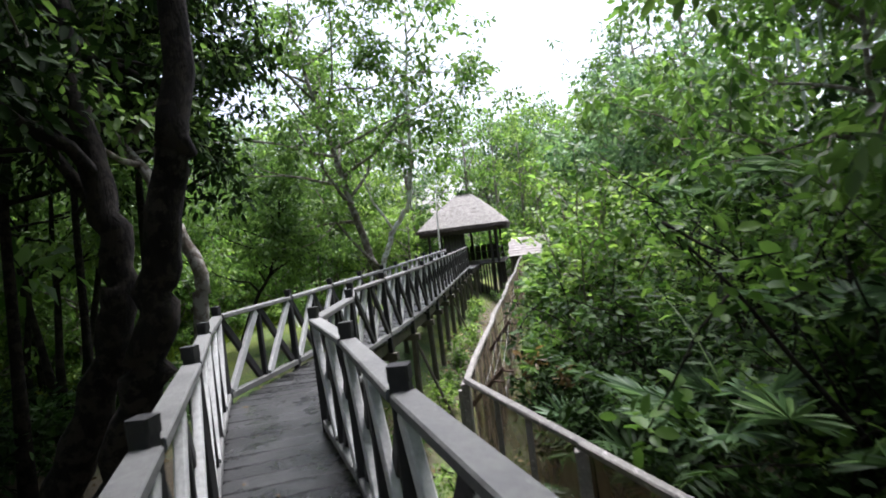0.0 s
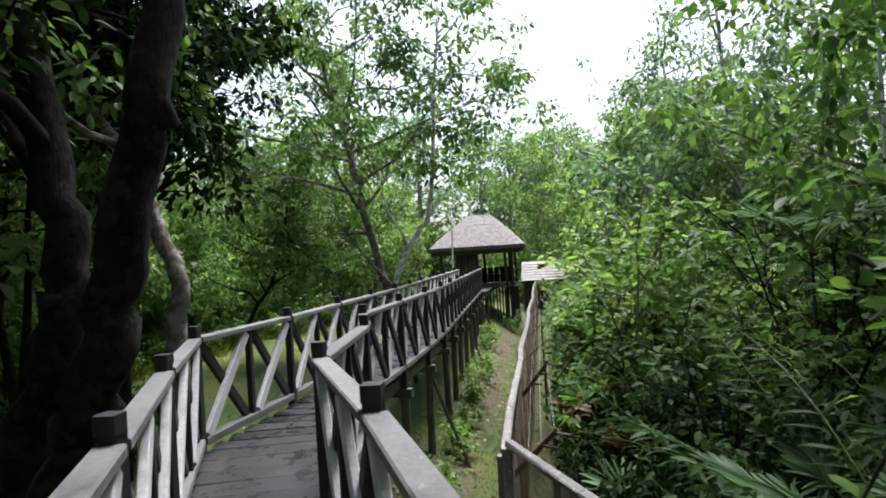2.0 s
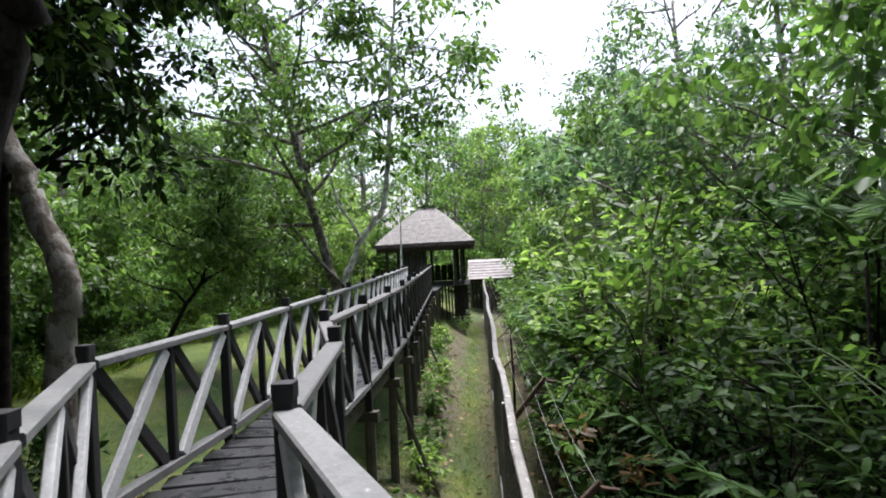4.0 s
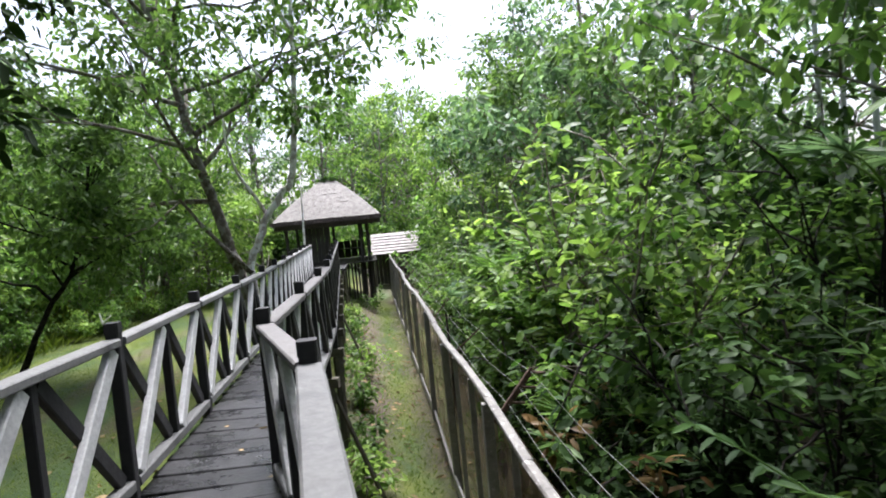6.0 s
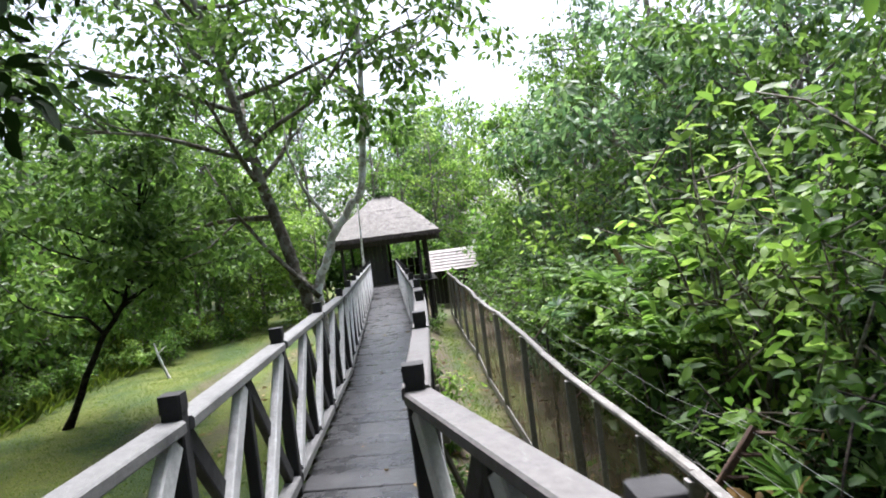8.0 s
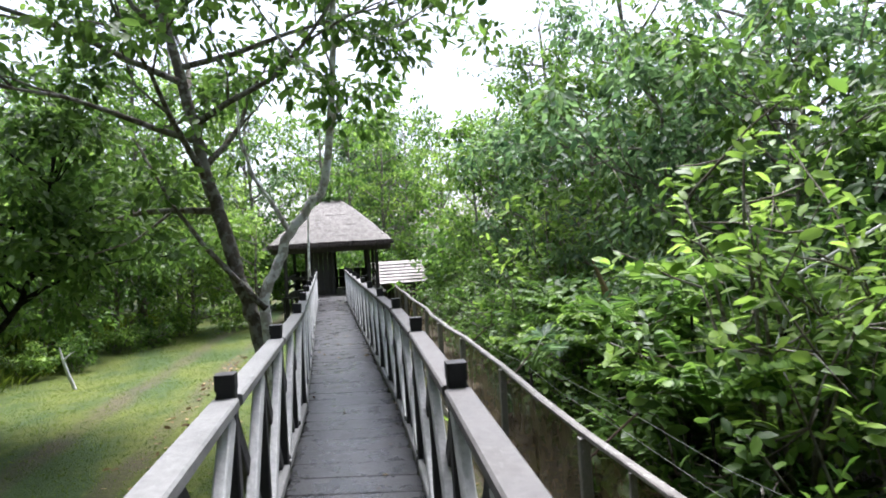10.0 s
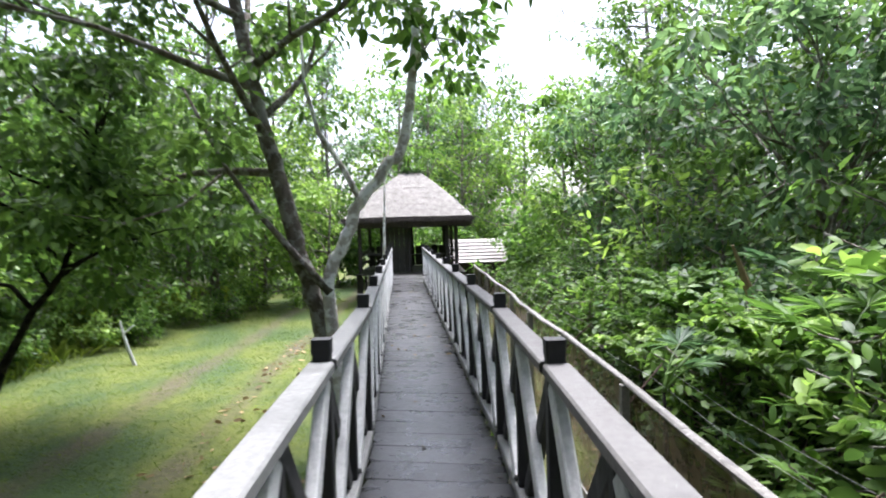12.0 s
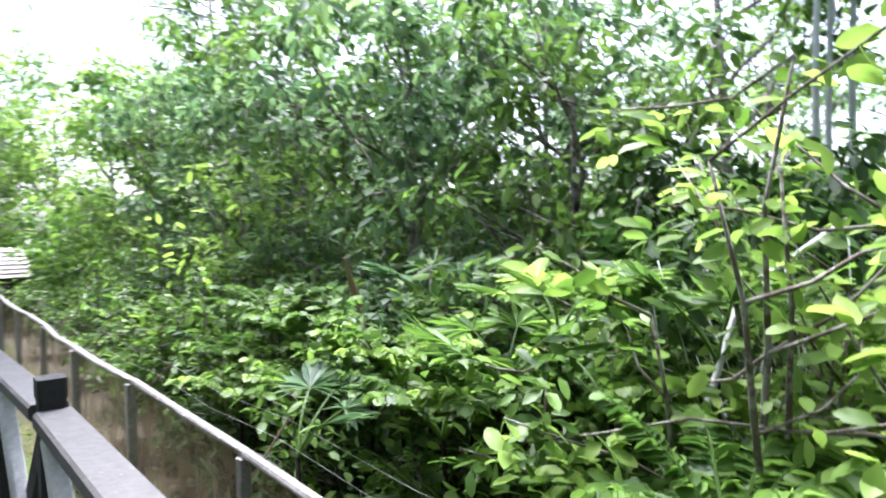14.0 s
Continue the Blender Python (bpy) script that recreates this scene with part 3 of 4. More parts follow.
for i in range(nl + 1):
    a, b = Vector((*LEFT[i], -0.25)), Vector((*RIGHT[i], -0.25))
    part("bearer", beam(a.lerp(b, -0.12), a.lerp(b, 1.12), 0.09, 0.11, 0.008), STILT_WOOD, deck)
    for x, y in (LEFT[i], RIGHT[i]):
        ln = rng.uniform(-0.05, 0.05)
        part("stilt", tube([(x + ln, y, ground_z(x, y) - 0.25), (x + ln / 2, y, -0.8), (x, y, -0.302)], [0.062, 0.057, 0.055], 8), STILT_WOOD, deck)
    if i % 4 == 1:
        x, y = RIGHT[i]
        part("stay", tube([(x + 0.55, y + 0.1, ground_z(x + 0.55, y + 0.1) - 0.1), (x + 0.02, y, -0.32)], [0.03, 0.028], 6), STILT_WOOD, deck)


# ---- the netted fence ----
def fence(posts, top, label, arms):
    rng = random.Random(len(posts) * 7)
    ob = thing("fence", (*posts[0], ground_z(*posts[0])), label, "fence", "netted fence")
    tops = []
    for x, y in posts:
        tops.append(Vector((x + rng.uniform(-0.03, 0.03), y, top + rng.uniform(-0.03, 0.03))))
        g = ground_z(x, y)
        part("post", beam((x - 0.02, y, g - 0.2), tops[-1] - Vector((0.02, 0, 0.03)), 0.085, 0.085, 0.01, (0, 1, 0), 0.006, rng), FENCE_WOOD, ob)
    for i, (p, q) in enumerate(zip(tops, tops[1:])):
        d = (q - p).normalized()
        s = Vector((d.y, -d.x, 0))
        m = (p + q) / 2 + Vector((rng.uniform(-0.02, 0.02), 0, rng.uniform(-0.03, 0.015)))
        part("top_rail", join(beam(p, m, 0.075, 0.05, 0.012, wob=0.006, rng=rng), beam(m, q, 0.075, 0.05, 0.012, wob=0.006, rng=rng)), FENCE_RAIL, ob)
        g0, g1 = ground_z(p.x, p.y) + 0.12, ground_z(q.x, q.y) + 0.12
        part("bottom_board", beam((p.x - 0.03, p.y, g0), (q.x - 0.03, q.y, g1), 0.03, 0.14, 0.006, wob=0.006, rng=rng), FENCE_WOOD, ob)
        for k in (1, 2) if max(p.y, q.y) < 11 else ():
            c = p.lerp(q, k / 3 + rng.uniform(-0.03, 0.03))
            g = ground_z(c.x, c.y)
            part("batten", beam((c.x - 0.01, c.y + rng.uniform(-0.05, 0.05), g + 0.02), (c.x - 0.01, c.y, c.z - 0.03), 0.05, 0.03, 0.005, (0, 1, 0), 0.006, rng), FENCE_WOOD, ob)
        cols = 9
        verts, faces = [], []
        for k in range(cols + 1):
            c = p.lerp(q, k / cols)
            g = ground_z(c.x, c.y)
            for r in range(5):
                bulge = 0.03 * math.sin(k * 1.3 + r) * (r not in (0, 4))
                verts.append((c.x + 0.045 + s.x * bulge, c.y + s.y * bulge, g + (c.z - 0.02 - g) * r / 4))
        for k in range(cols):
            for r in range(4):
                faces.append((k * 5 + r, k * 5 + 5 + r, k * 5 + 6 + r, k * 5 + 1 + r))
        net = part("netting", (verts, faces), NET, ob, "torn brown shade netting")
    if arms:
        ends = []
        for p in tops:
            a = p + Vector((0.04, 0.05, -0.22))
            b = p + Vector((0.42 + rng.uniform(-0.06, 0.06), 0.05 + rng.uniform(-0.1, 0.15), 0.16 + rng.uniform(-0.05, 0.05)))
            near = p.y < 9
            arm = part("outrigger", beam(a, b, 0.032 if near else 0.018, 0.045 if near else 0.02, 0.006, wob=0.003, rng=rng), RUST, ob, "rusty brown outrigger arm")
            for f in (0.4, 0.68, 0.95) if near else ():
                c = a.lerp(b, f)
                part("peg", tube([c, c + Vector((0.03, -0.02, -0.01)), c + Vector((0.12, -0.03, -0.02))], [0.016, 0.015, 0.013], 6), RUST, arm)
            ends.append((a, b))
        for f in (0.35, 0.65, 0.95):
            for (a0, b0), (a1, b1) in zip(ends, ends[1:]):
                u, v = a0.lerp(b0, f), a1.lerp(b1, f)
                part("wire", tube([u, (u + v) / 2 - Vector((0, 0, 0.05)), v], [0.0016] * 3, 4), WIRE, ob)
    return ob


FENCE_Y = [5.34, 7.95, 10.6, 13.42, 16.1, 18.75, 21.4, 24.1, 26.8, 29.5, 32.2]
fence([(2.29, y) for y in FENCE_Y], -0.10, "bleached timber fence with torn brown netting and wire outriggers", True)
fence([(5.6, -1.6), (4.45, 0.8), (3.36, 3.1), (2.34, 5.25)], -0.02, "low timber fence with brown netting beside dense shrubs", False)


# ---- the thatched hut ----
def thatched_hut():
    ob = thing("thatched_hut", (-0.1, 29.8, -1.3), "open timber hut with a bleached thatched hip roof", "hut")
    x0, x1, y0, y1 = -2.22, 1.98, 27.3, 32.2
    eave, ridge, rx0, rx1, ry = 1.80, 3.44, -0.26, 0.2, 29.7
    rng = random.Random(3)
    # thatch: stepped courses with ragged lower edges
    def ring(f, drop=0.0):
        ax, bx = x0 + (rx0 - x0) * f, x1 + (rx1 - x1) * f
        ay, by = y0 + (ry - y0) * f, y1 + (ry - y1) * f
        sag = -0.07 * math.sin(f * math.pi)
        z = eave + (ridge - eave) * f - sag - drop
        pts, cx, cy = [], (ax + bx) / 2, (ay + by) / 2
        for (px, py), (qx, qy) in zip(((ax, ay), (bx, ay), (bx, by), (ax, by)), ((bx, ay), (bx, by), (ax, by), (ax, ay))):
            for k in range(16):
                u = k / 16
                x, y = px + (qx - px) * u, py + (qy - py) * u
                # corners of the hips rounded off
                near = max(0.0, abs(2 * u - 1) - 0.72) / 0.28
                g = 1 - 0.06 * near * near * (1 - f)
                pts.append((cx + (x - cx) * g, cy + (y - cy) * g, z))
        return pts
    verts, faces = [], []
    levels = 9
    for i in range(levels + 1):
        for low in (True, False):
            f = i / levels
            for x, y, z in ring(f, 0.0 if not low else 0.005):
                j = rng.uniform(-0.025, 0.025)
                verts.append((x + j, y - (0.005 if low and i else 0) + rng.uniform(-0.012, 0.012), z + rng.uniform(-0.01, 0.008)))
    n = 64
    rows = 2 * (levels + 1)
    for r in range(rows - 1):
        for k in range(n):
            faces.append((r * n + k, r * n + (k + 1) % n, (r + 1) * n + (k + 1) % n, (r + 1) * n + k))
    faces.append(tuple(range((rows - 1) * n, rows * n)))
    # underside, a hand's breadth of dark thatch at the eave
    roof = part("roof", (verts, faces), THATCH, ob, "bleached grey thatched hip roof")
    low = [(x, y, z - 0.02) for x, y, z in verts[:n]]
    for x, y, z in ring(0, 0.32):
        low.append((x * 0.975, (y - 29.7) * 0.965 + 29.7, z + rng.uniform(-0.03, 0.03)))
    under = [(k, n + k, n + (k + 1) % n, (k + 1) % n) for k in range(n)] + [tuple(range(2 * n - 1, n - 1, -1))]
    part("eave", (low, under), EAVE, roof, "thick dark eave of thatch")
    rows_ = []
    r2 = np.random.default_rng(4)
    P, D = [], []
    for f in np.linspace(0, 1, 26):
        for k in range(9):
            P.append((rx0 - 0.1 + (rx1 - rx0 + 0.2) * f, ry + r2.normal(0, 0.08), ridge + r2.uniform(-0.08, 0.04)))
            D.append((r2.normal(0, 0.4), r2.normal(0, 1), r2.uniform(-0.6, 0.5)))
    P, D = np.array(P), np.array(D)
    part("ridge_tuft", leaves(r2, P, D, r2.uniform(0.15, 0.32, len(P)), np.full(len(P), 0.03), 0.3, False, False), LEAF_DARK, roof, "dark ragged tufts along the ridge")
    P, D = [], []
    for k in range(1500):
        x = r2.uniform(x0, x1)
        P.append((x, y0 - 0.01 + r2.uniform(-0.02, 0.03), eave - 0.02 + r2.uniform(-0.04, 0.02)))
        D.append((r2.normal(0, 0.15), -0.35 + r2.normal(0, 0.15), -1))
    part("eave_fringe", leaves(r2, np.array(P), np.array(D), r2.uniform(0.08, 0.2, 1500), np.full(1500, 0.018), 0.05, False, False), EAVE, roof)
    for x in (-1.72, -0.12, 1.12, 1.4):
        for y in (27.9, 31.6):
            part("post", tube([(x, y, ground_z(x, y) - 0.2), (x + 0.01, y, 0.3), (x, y, 1.62)], [0.075, 0.07, 0.065], 8), HUT_WOOD, ob)
    for y in (27.9, 31.6):
        part("beam", beam((x0 + 0.3, y, 1.52), (x1 - 0.3, y, 1.52), 0.09, 0.13), HUT_WOOD, ob)
    for x in (-1.72, 1.4):
        part("beam", beam((x, 27.5, 1.60), (x, 32.0, 1.60), 0.09, 0.11), HUT_WOOD, ob)
    # floor boards
    y = 24.56
    while y < 31.9:
        wide = 0.62 if y < 27.4 else 1.75
        cx = -0.08
        part("floorboard", beam((cx - wide, y, -0.02 + rng.uniform(-0.004, 0.004)), (cx + wide, y, -0.02 + rng.uniform(-0.004, 0.004)), 0.19, 0.04, 0.006), HUT_WOOD if y > 26.6 else DECK_WOOD, ob)
        y += 0.2
    for x in (-0.6, 0.45):
        part("floor_joist", beam((x, 24.45, -0.13), (x, 31.9, -0.13), 0.08, 0.16), HUT_WOOD, ob)
        for yy in (25.6, 27.0):
            part("stilt", tube([(x, yy, ground_z(x, yy) - 0.2), (x, yy, -0.2)], [0.06, 0.055], 8), STILT_WOOD, ob)
    # plank screen by the entrance and low sides
    for k in range(6):
        x = -0.98 + k * 0.155
        part("screen_board", beam((x, 27.95, 0.02), (x, 27.95, 1.5 + rng.uniform(-0.02, 0.02)), 0.15, 0.025, 0.004, (0, 1, 0)), HUT_WOOD, ob)
    for k in range(10):
        x = -1.66 + k * 0.3
        part("back_board", beam((x, 31.65, 0.02), (x, 31.65, 0.75 + rng.uniform(-0.02, 0.02)), 0.27, 0.025, 0.004, (0, 1, 0)), HUT_WOOD, ob)
    for x in (-1.72, 1.4):
        part("side_rail", beam((x, 27.95, 0.62), (x, 31.6, 0.62), 0.06, 0.09), HUT_WOOD, ob)
        part("side_rail", beam((x, 27.95, 0.28), (x, 31.6, 0.28), 0.05, 0.08), HUT_WOOD, ob)
    for k in range(30):
        x, y = (-1.8 + k * 0.13, 27.75) if k < 26 else (1.5, 27.9 + (k - 26) * 0.8)
        part("skirt_pole", tube([(x + rng.uniform(-0.05, 0.05), y + rng.uniform(-0.1, 0.1), ground_z(x, y) - 0.1), (x, y, -0.06)], [0.035, 0.03], 6), HUT_WOOD, ob)
    part("front_rail", beam((-1.65, 27.9, 0.62), (-1.05, 27.9, 0.62), 0.06, 0.09), HUT_WOOD, ob)
    part("bench", beam((-1.5, 31.2, 0.42), (1.2, 31.2, 0.42), 0.4, 0.05), HUT_WOOD, ob)
    return ob


thatched_hut()


# ---- the low shed behind it ----
def shed():
    ob = thing("shed", (2.6, 36.4, -2.0), "low shed with a pale lapped sheet roof", "shed")
    rng = random.Random(6)
    for k in range(7):
        f0, f1 = k / 7, (k + 1) / 7 + 0.075
        y0, z0 = 35.7 + 1.9 * f0, -0.22 + 1.0 * f0
        y1, z1 = 35.7 + 1.9 * f1, -0.22 + 1.0 * f1
        part("roof_sheet", beam((1.5 + rng.uniform(-0.04, 0.04), (y0 + y1) / 2, (z0 + z1) / 2), (4.1 + rng.uniform(-0.04, 0.04), (y0 + y1) / 2, (z0 + z1) / 2 + rng.uniform(-0.01, 0.01)),
                  math.hypot(y1 - y0, z1 - z0), 0.02, 0.004, (0, -0.30, 0.95)), SHEET, ob)
    for x in (1.62, 3.95):
        for y, z in ((35.85, -0.2), (37.5, 0.68)):
            part("post", tube([(x, y, -2.2), (x, y, z)], [0.05, 0.045], 7), STILT_WOOD, ob)
    part("eave_beam", beam((1.5, 35.85, -0.27), (4.1, 35.85, -0.27), 0.07, 0.09), HUT_WOOD, ob)
    for k in range(11):
        x = 1.7 + k * 0.215
        part("wall_board", beam((x, 37.3, -2.05), (x, 37.3, 0.45), 0.2, 0.02, 0.004, (0, 1, 0)), HUT_WOOD, ob)
    return ob


shed()


# ---- trees beside the walkway ----
def gz(x, y):
    return (x, y, ground_z(x, y) - 0.08)


# two leaning trunks, coloured shade-dark, that overhang the start of the walk
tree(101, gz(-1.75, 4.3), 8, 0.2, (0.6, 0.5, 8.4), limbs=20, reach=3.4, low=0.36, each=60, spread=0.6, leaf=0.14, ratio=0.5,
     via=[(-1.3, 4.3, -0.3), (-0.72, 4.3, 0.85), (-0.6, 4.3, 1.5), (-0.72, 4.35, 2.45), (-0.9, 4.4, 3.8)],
     bark_mat=BARK_DARK, leaf_mat=LEAF_SHADED, label="leaning tree with bark and dense crown coloured shade-dark beside the railing", rise=0.02, subs=5)
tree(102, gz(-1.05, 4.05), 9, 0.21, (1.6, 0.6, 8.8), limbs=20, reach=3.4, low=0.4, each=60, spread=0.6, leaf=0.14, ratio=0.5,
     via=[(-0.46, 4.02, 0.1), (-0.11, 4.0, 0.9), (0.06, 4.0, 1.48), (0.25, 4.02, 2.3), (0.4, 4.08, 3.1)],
     bark_mat=BARK_DARK, leaf_mat=LEAF_SHADED, label="tree with a knobbly leaning trunk coloured shade-dark close to the railing", rise=0.02, subs=5)
tree(103, gz(-0.45, 5.35), 5, 0.11, (-1.9, 0.9, 5.2), limbs=9, reach=2.2, low=0.55, each=34, spread=0.5, leaf=0.15, via=[(-0.42, 5.3, 0.8), (-0.345, 5.3, 1.35), (-0.52, 5.3, 1.8), (-0.75, 5.35, 2.3)],
     bark_mat=BARK_MID, leaf_mat=LEAF_MID, label="slender grey-barked tree with a bent trunk beside the railing")
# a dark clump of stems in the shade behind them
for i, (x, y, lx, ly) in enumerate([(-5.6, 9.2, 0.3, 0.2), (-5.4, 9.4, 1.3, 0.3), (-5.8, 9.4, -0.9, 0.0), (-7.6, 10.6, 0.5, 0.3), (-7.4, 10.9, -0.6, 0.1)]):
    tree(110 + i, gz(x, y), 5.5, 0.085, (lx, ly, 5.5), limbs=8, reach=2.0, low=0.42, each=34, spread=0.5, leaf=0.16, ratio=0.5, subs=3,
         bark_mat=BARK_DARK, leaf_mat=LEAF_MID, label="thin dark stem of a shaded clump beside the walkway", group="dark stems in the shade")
# the forked tree halfway to the hut
tree(104, gz(-0.45, 14.5), 9, 0.125, (-2.0, 0.3, 8.4), limbs=20, reach=3.2, low=0.34, each=36, spread=0.4, leaf=0.15, ratio=0.5, via=[(-0.76, 14.50, 0.37), (-0.96, 14.50, 1.07), (-1.14, 14.50, 1.89), (-1.37, 14.50, 2.78), (-1.55, 14.50, 3.79)],
     bark_mat=BARK_MID, leaf_mat=LEAF_MID, label="forked tree with a dark leaning trunk beside the walkway",
     extra=[([(-0.63, 14.35, 0.75), (-0.94, 14.35, 1.11), (-1.35, 14.35, 1.61), (-1.72, 14.35, 2.17), (-2.12, 14.35, 2.99)], 0.05)])
tree(105, gz(-0.52, 14.4), 8, 0.085, (1.2, 0.2, 8.4), limbs=13, reach=1.8, low=0.4, each=20, spread=0.42, leaf=0.16, ratio=0.5, via=[(-0.65, 14.40, 0.68), (-0.47, 14.40, 1.29), (-0.29, 14.40, 1.71), (-0.00, 14.40, 2.11), (0.29, 14.40, 2.78)],
     bark_mat=BARK_PATCH, leaf_mat=LEAF_FRESH, label="pale lichen-spotted tree leaning towards the walkway",
     extra=[([(-0.26, 14.40, 1.71), (-0.45, 14.40, 2.09), (-0.71, 14.40, 2.51), (-0.85, 14.40, 3.05), (-0.86, 14.40, 3.64)], 0.04)])
# small dark tree on the lawn
tree(106, gz(-5.38, 15.5), 5, 0.07, (1.75, 0.1, 3.9), limbs=14, reach=1.8, low=0.55, rise=0.12, each=36, spread=0.45, leaf=0.15, ratio=0.5, via=[(-4.62, 15.5, 0.37), (-4.19, 15.5, 0.93), (-3.98, 15.5, 1.45)],
     extra=[([(-4.5, 15.5, 0.5), (-4.75, 15.45, 0.85), (-5.1, 15.4, 0.92), (-5.6, 15.3, 1.15), (-6.0, 15.3, 1.6)], 0.035), ([(-4.19, 15.5, 0.93), (-3.9, 15.45, 1.1), (-3.66, 15.45, 1.26), (-3.3, 15.4, 1.9)], 0.03),
            ([(-4.3, 15.5, 0.8), (-4.5, 15.5, 1.2), (-4.45, 15.45, 1.7), (-4.7, 15.4, 2.3)], 0.03)],
     bark_mat=BARK_DARK, leaf_mat=LEAF_MID, label="small dark-stemmed tree with spreading twigs on the lawn")
# sapling in front of the hut
tree(107, gz(-0.75, 24.2), 4, 0.06, (0.15, 0.0, 4.4), limbs=6, reach=0.9, low=0.68, rise=0.2, each=7, spread=0.25, leaf=0.1, subs=1,
     bark_mat=BARK_PATCH, leaf_mat=LEAF_FRESH, label="thin bare sapling in front of the thatched roof", name="sapling")
# tall airy trees on the far side of the lawn
tall = [(-5.6, 29.5, 11.5, 0.12), (-9.2, 21.5, 11.5, 0.13), (-8.6, 17.5, 11.0, 0.14), (-6.3, 27.5, 11.0, 0.13), (-11.5, 12.0, 11.0, 0.16), (-3.4, 34.0, 9.0, 0.12), (-10.5, 8.0, 10.0, 0.15)]
for i, (x, y, h, g) in enumerate(tall):
    tree(120 + i, gz(x, y), h, g, (0.4 * math.sin(i * 2.1), 0.3, h), limbs=15, reach=2.6, low=0.28, each=18, spread=0.38, leaf=0.18, ratio=0.5,
         bark_mat=BARK_MID, leaf_mat=(LEAF_FRESH, LEAF_BLUE, LEAF_MID, LEAF_FRESH)[i % 4], label="tall slender tree with an airy green crown behind the lawn", group="slender trees behind the lawn")
# bushy small trees along the lawn's edge
for i, (x, y, h) in enumerate([(-7.6, 23.5, 4.6), (-9.0, 20.0, 4.2), (-6.6, 26.0, 4.8), (-9.8, 15.5, 4.5), (-5.0, 28.5, 4.5), (-9.0, 10.5, 4.4), (-10.5, 25.0, 5.2), (-2.8, 27.8, 3.6), (-8.2, 13.0, 4.0), (-8.6, 17.6, 4.2)]):
    tree(140 + i, gz(x, y), h, 0.07, (0.2, 0.1, h), limbs=16, reach=2.2, low=0.1, each=24, spread=0.45, leaf=0.18, ratio=0.5,
         bark_mat=BARK_MID, leaf_mat=(LEAF_FRESH, LEAF_LIME, LEAF_MID)[i % 3], label="bushy small tree at the edge of the lawn", group="bushy trees at the lawn")

# low scrub that fringes the lawn, and a bare pale branch stuck in it
for i in range(16):
    y = 11.5 + i * 1.05
    x = -7.0 + max(0, y - 18) * 0.24 - 0.9 * ((i * 0.618) % 1)
    shrub(260 + i, gz(x, y), 0.7 + 0.6 * ((i * 0.37) % 1), 0.55, stems=8, each=9, leaf=0.11, leaf_mat=(LEAF_LIME, LEAF_FRESH, LEAF_MID)[i % 3], forks=3, fill=6,
          label="low pale green scrub fringing the lawn", group="scrub at the lawn")
snag = thing("dead_branch", (-5.1, 19.4, ground_z(-5.1, 19.4)), "bare pale dead branch standing at the lawn's edge", "branch")
g0 = ground_z(-5.1, 19.4)
part("stem", tube([(-5.1, 19.4, g0 - 0.03), (-5.22, 19.4, g0 + 0.3), (-5.3, 19.42, g0 + 0.55), (-5.38, 19.45, g0 + 0.85)], [0.04, 0.035, 0.03, 0.015], 7), BARK_WHITE, snag)
part("twig", tube([(-5.3, 19.42, g0 + 0.6), (-5.16, 19.42, g0 + 0.72), (-5.08, 19.4, g0 + 0.76)], [0.02, 0.016, 0.008], 6), BARK_WHITE, snag)

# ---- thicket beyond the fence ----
# the darkest leaves here stand in for shade between the nearest shrubs
near = [(4.0, 9.3, 4.2, 1.2, LEAF_FRESH), (4.3, 6.6, 3.4, 1.2, LEAF_DARK), (5.9, 4.0, 3.4, 1.3, LEAF_SHADED), (4.1, 12.0, 3.1, 1.2, LEAF_FRESH), (5.3, 10.4, 4.2, 1.3, LEAF_LIME),
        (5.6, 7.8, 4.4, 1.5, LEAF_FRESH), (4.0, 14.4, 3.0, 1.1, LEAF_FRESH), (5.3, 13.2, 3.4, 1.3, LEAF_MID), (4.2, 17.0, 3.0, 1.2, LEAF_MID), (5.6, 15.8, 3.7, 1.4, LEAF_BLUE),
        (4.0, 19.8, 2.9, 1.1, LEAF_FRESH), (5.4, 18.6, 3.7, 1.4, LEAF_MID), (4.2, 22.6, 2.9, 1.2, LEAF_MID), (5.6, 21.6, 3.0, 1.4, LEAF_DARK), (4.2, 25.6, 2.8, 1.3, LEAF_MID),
        (5.8, 25.0, 3.4, 1.5, LEAF_MID), (6.2, 2.2, 3.6, 1.4, LEAF_SHADED), (6.6, 5.4, 4.4, 1.6, LEAF_FRESH), (4.4, 29.0, 3.0, 1.4, LEAF_MID), (3.75, 7.9, 1.9, 0.8, LEAF_SHADED), (3.7, 10.6, 1.7, 0.8, LEAF_FRESH)]
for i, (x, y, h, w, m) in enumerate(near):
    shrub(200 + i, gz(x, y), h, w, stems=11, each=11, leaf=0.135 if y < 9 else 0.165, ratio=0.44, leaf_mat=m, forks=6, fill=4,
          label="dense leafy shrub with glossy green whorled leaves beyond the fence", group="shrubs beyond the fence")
# tall shrub with large pale leaves reaching over the others
shrub(240, gz(4.15, 10.75), 5.1, 0.75, stems=8, each=8, leaf=0.165, ratio=0.5, leaf_mat=LEAF_LIME, forks=4, fill=1, label="tall open shrub with large pale green leaves", name="shrub")
shrub(243, gz(5.3, 20.0), 5.4, 0.9, stems=6, each=9, leaf=0.2, ratio=0.42, leaf_mat=LEAF_LIME, forks=5, fill=3, lean=(-0.5, -0.2), label="tall arching shrub with lime green sprays", name="shrub")
shrub(241, gz(6.0, 3.2), 5.2, 1.0, stems=6, each=10, leaf=0.15, ratio=0.55, leaf_mat=LEAF_FRESH, forks=4, fill=4, label="tall open shrub with broad bright leaves", name="shrub")
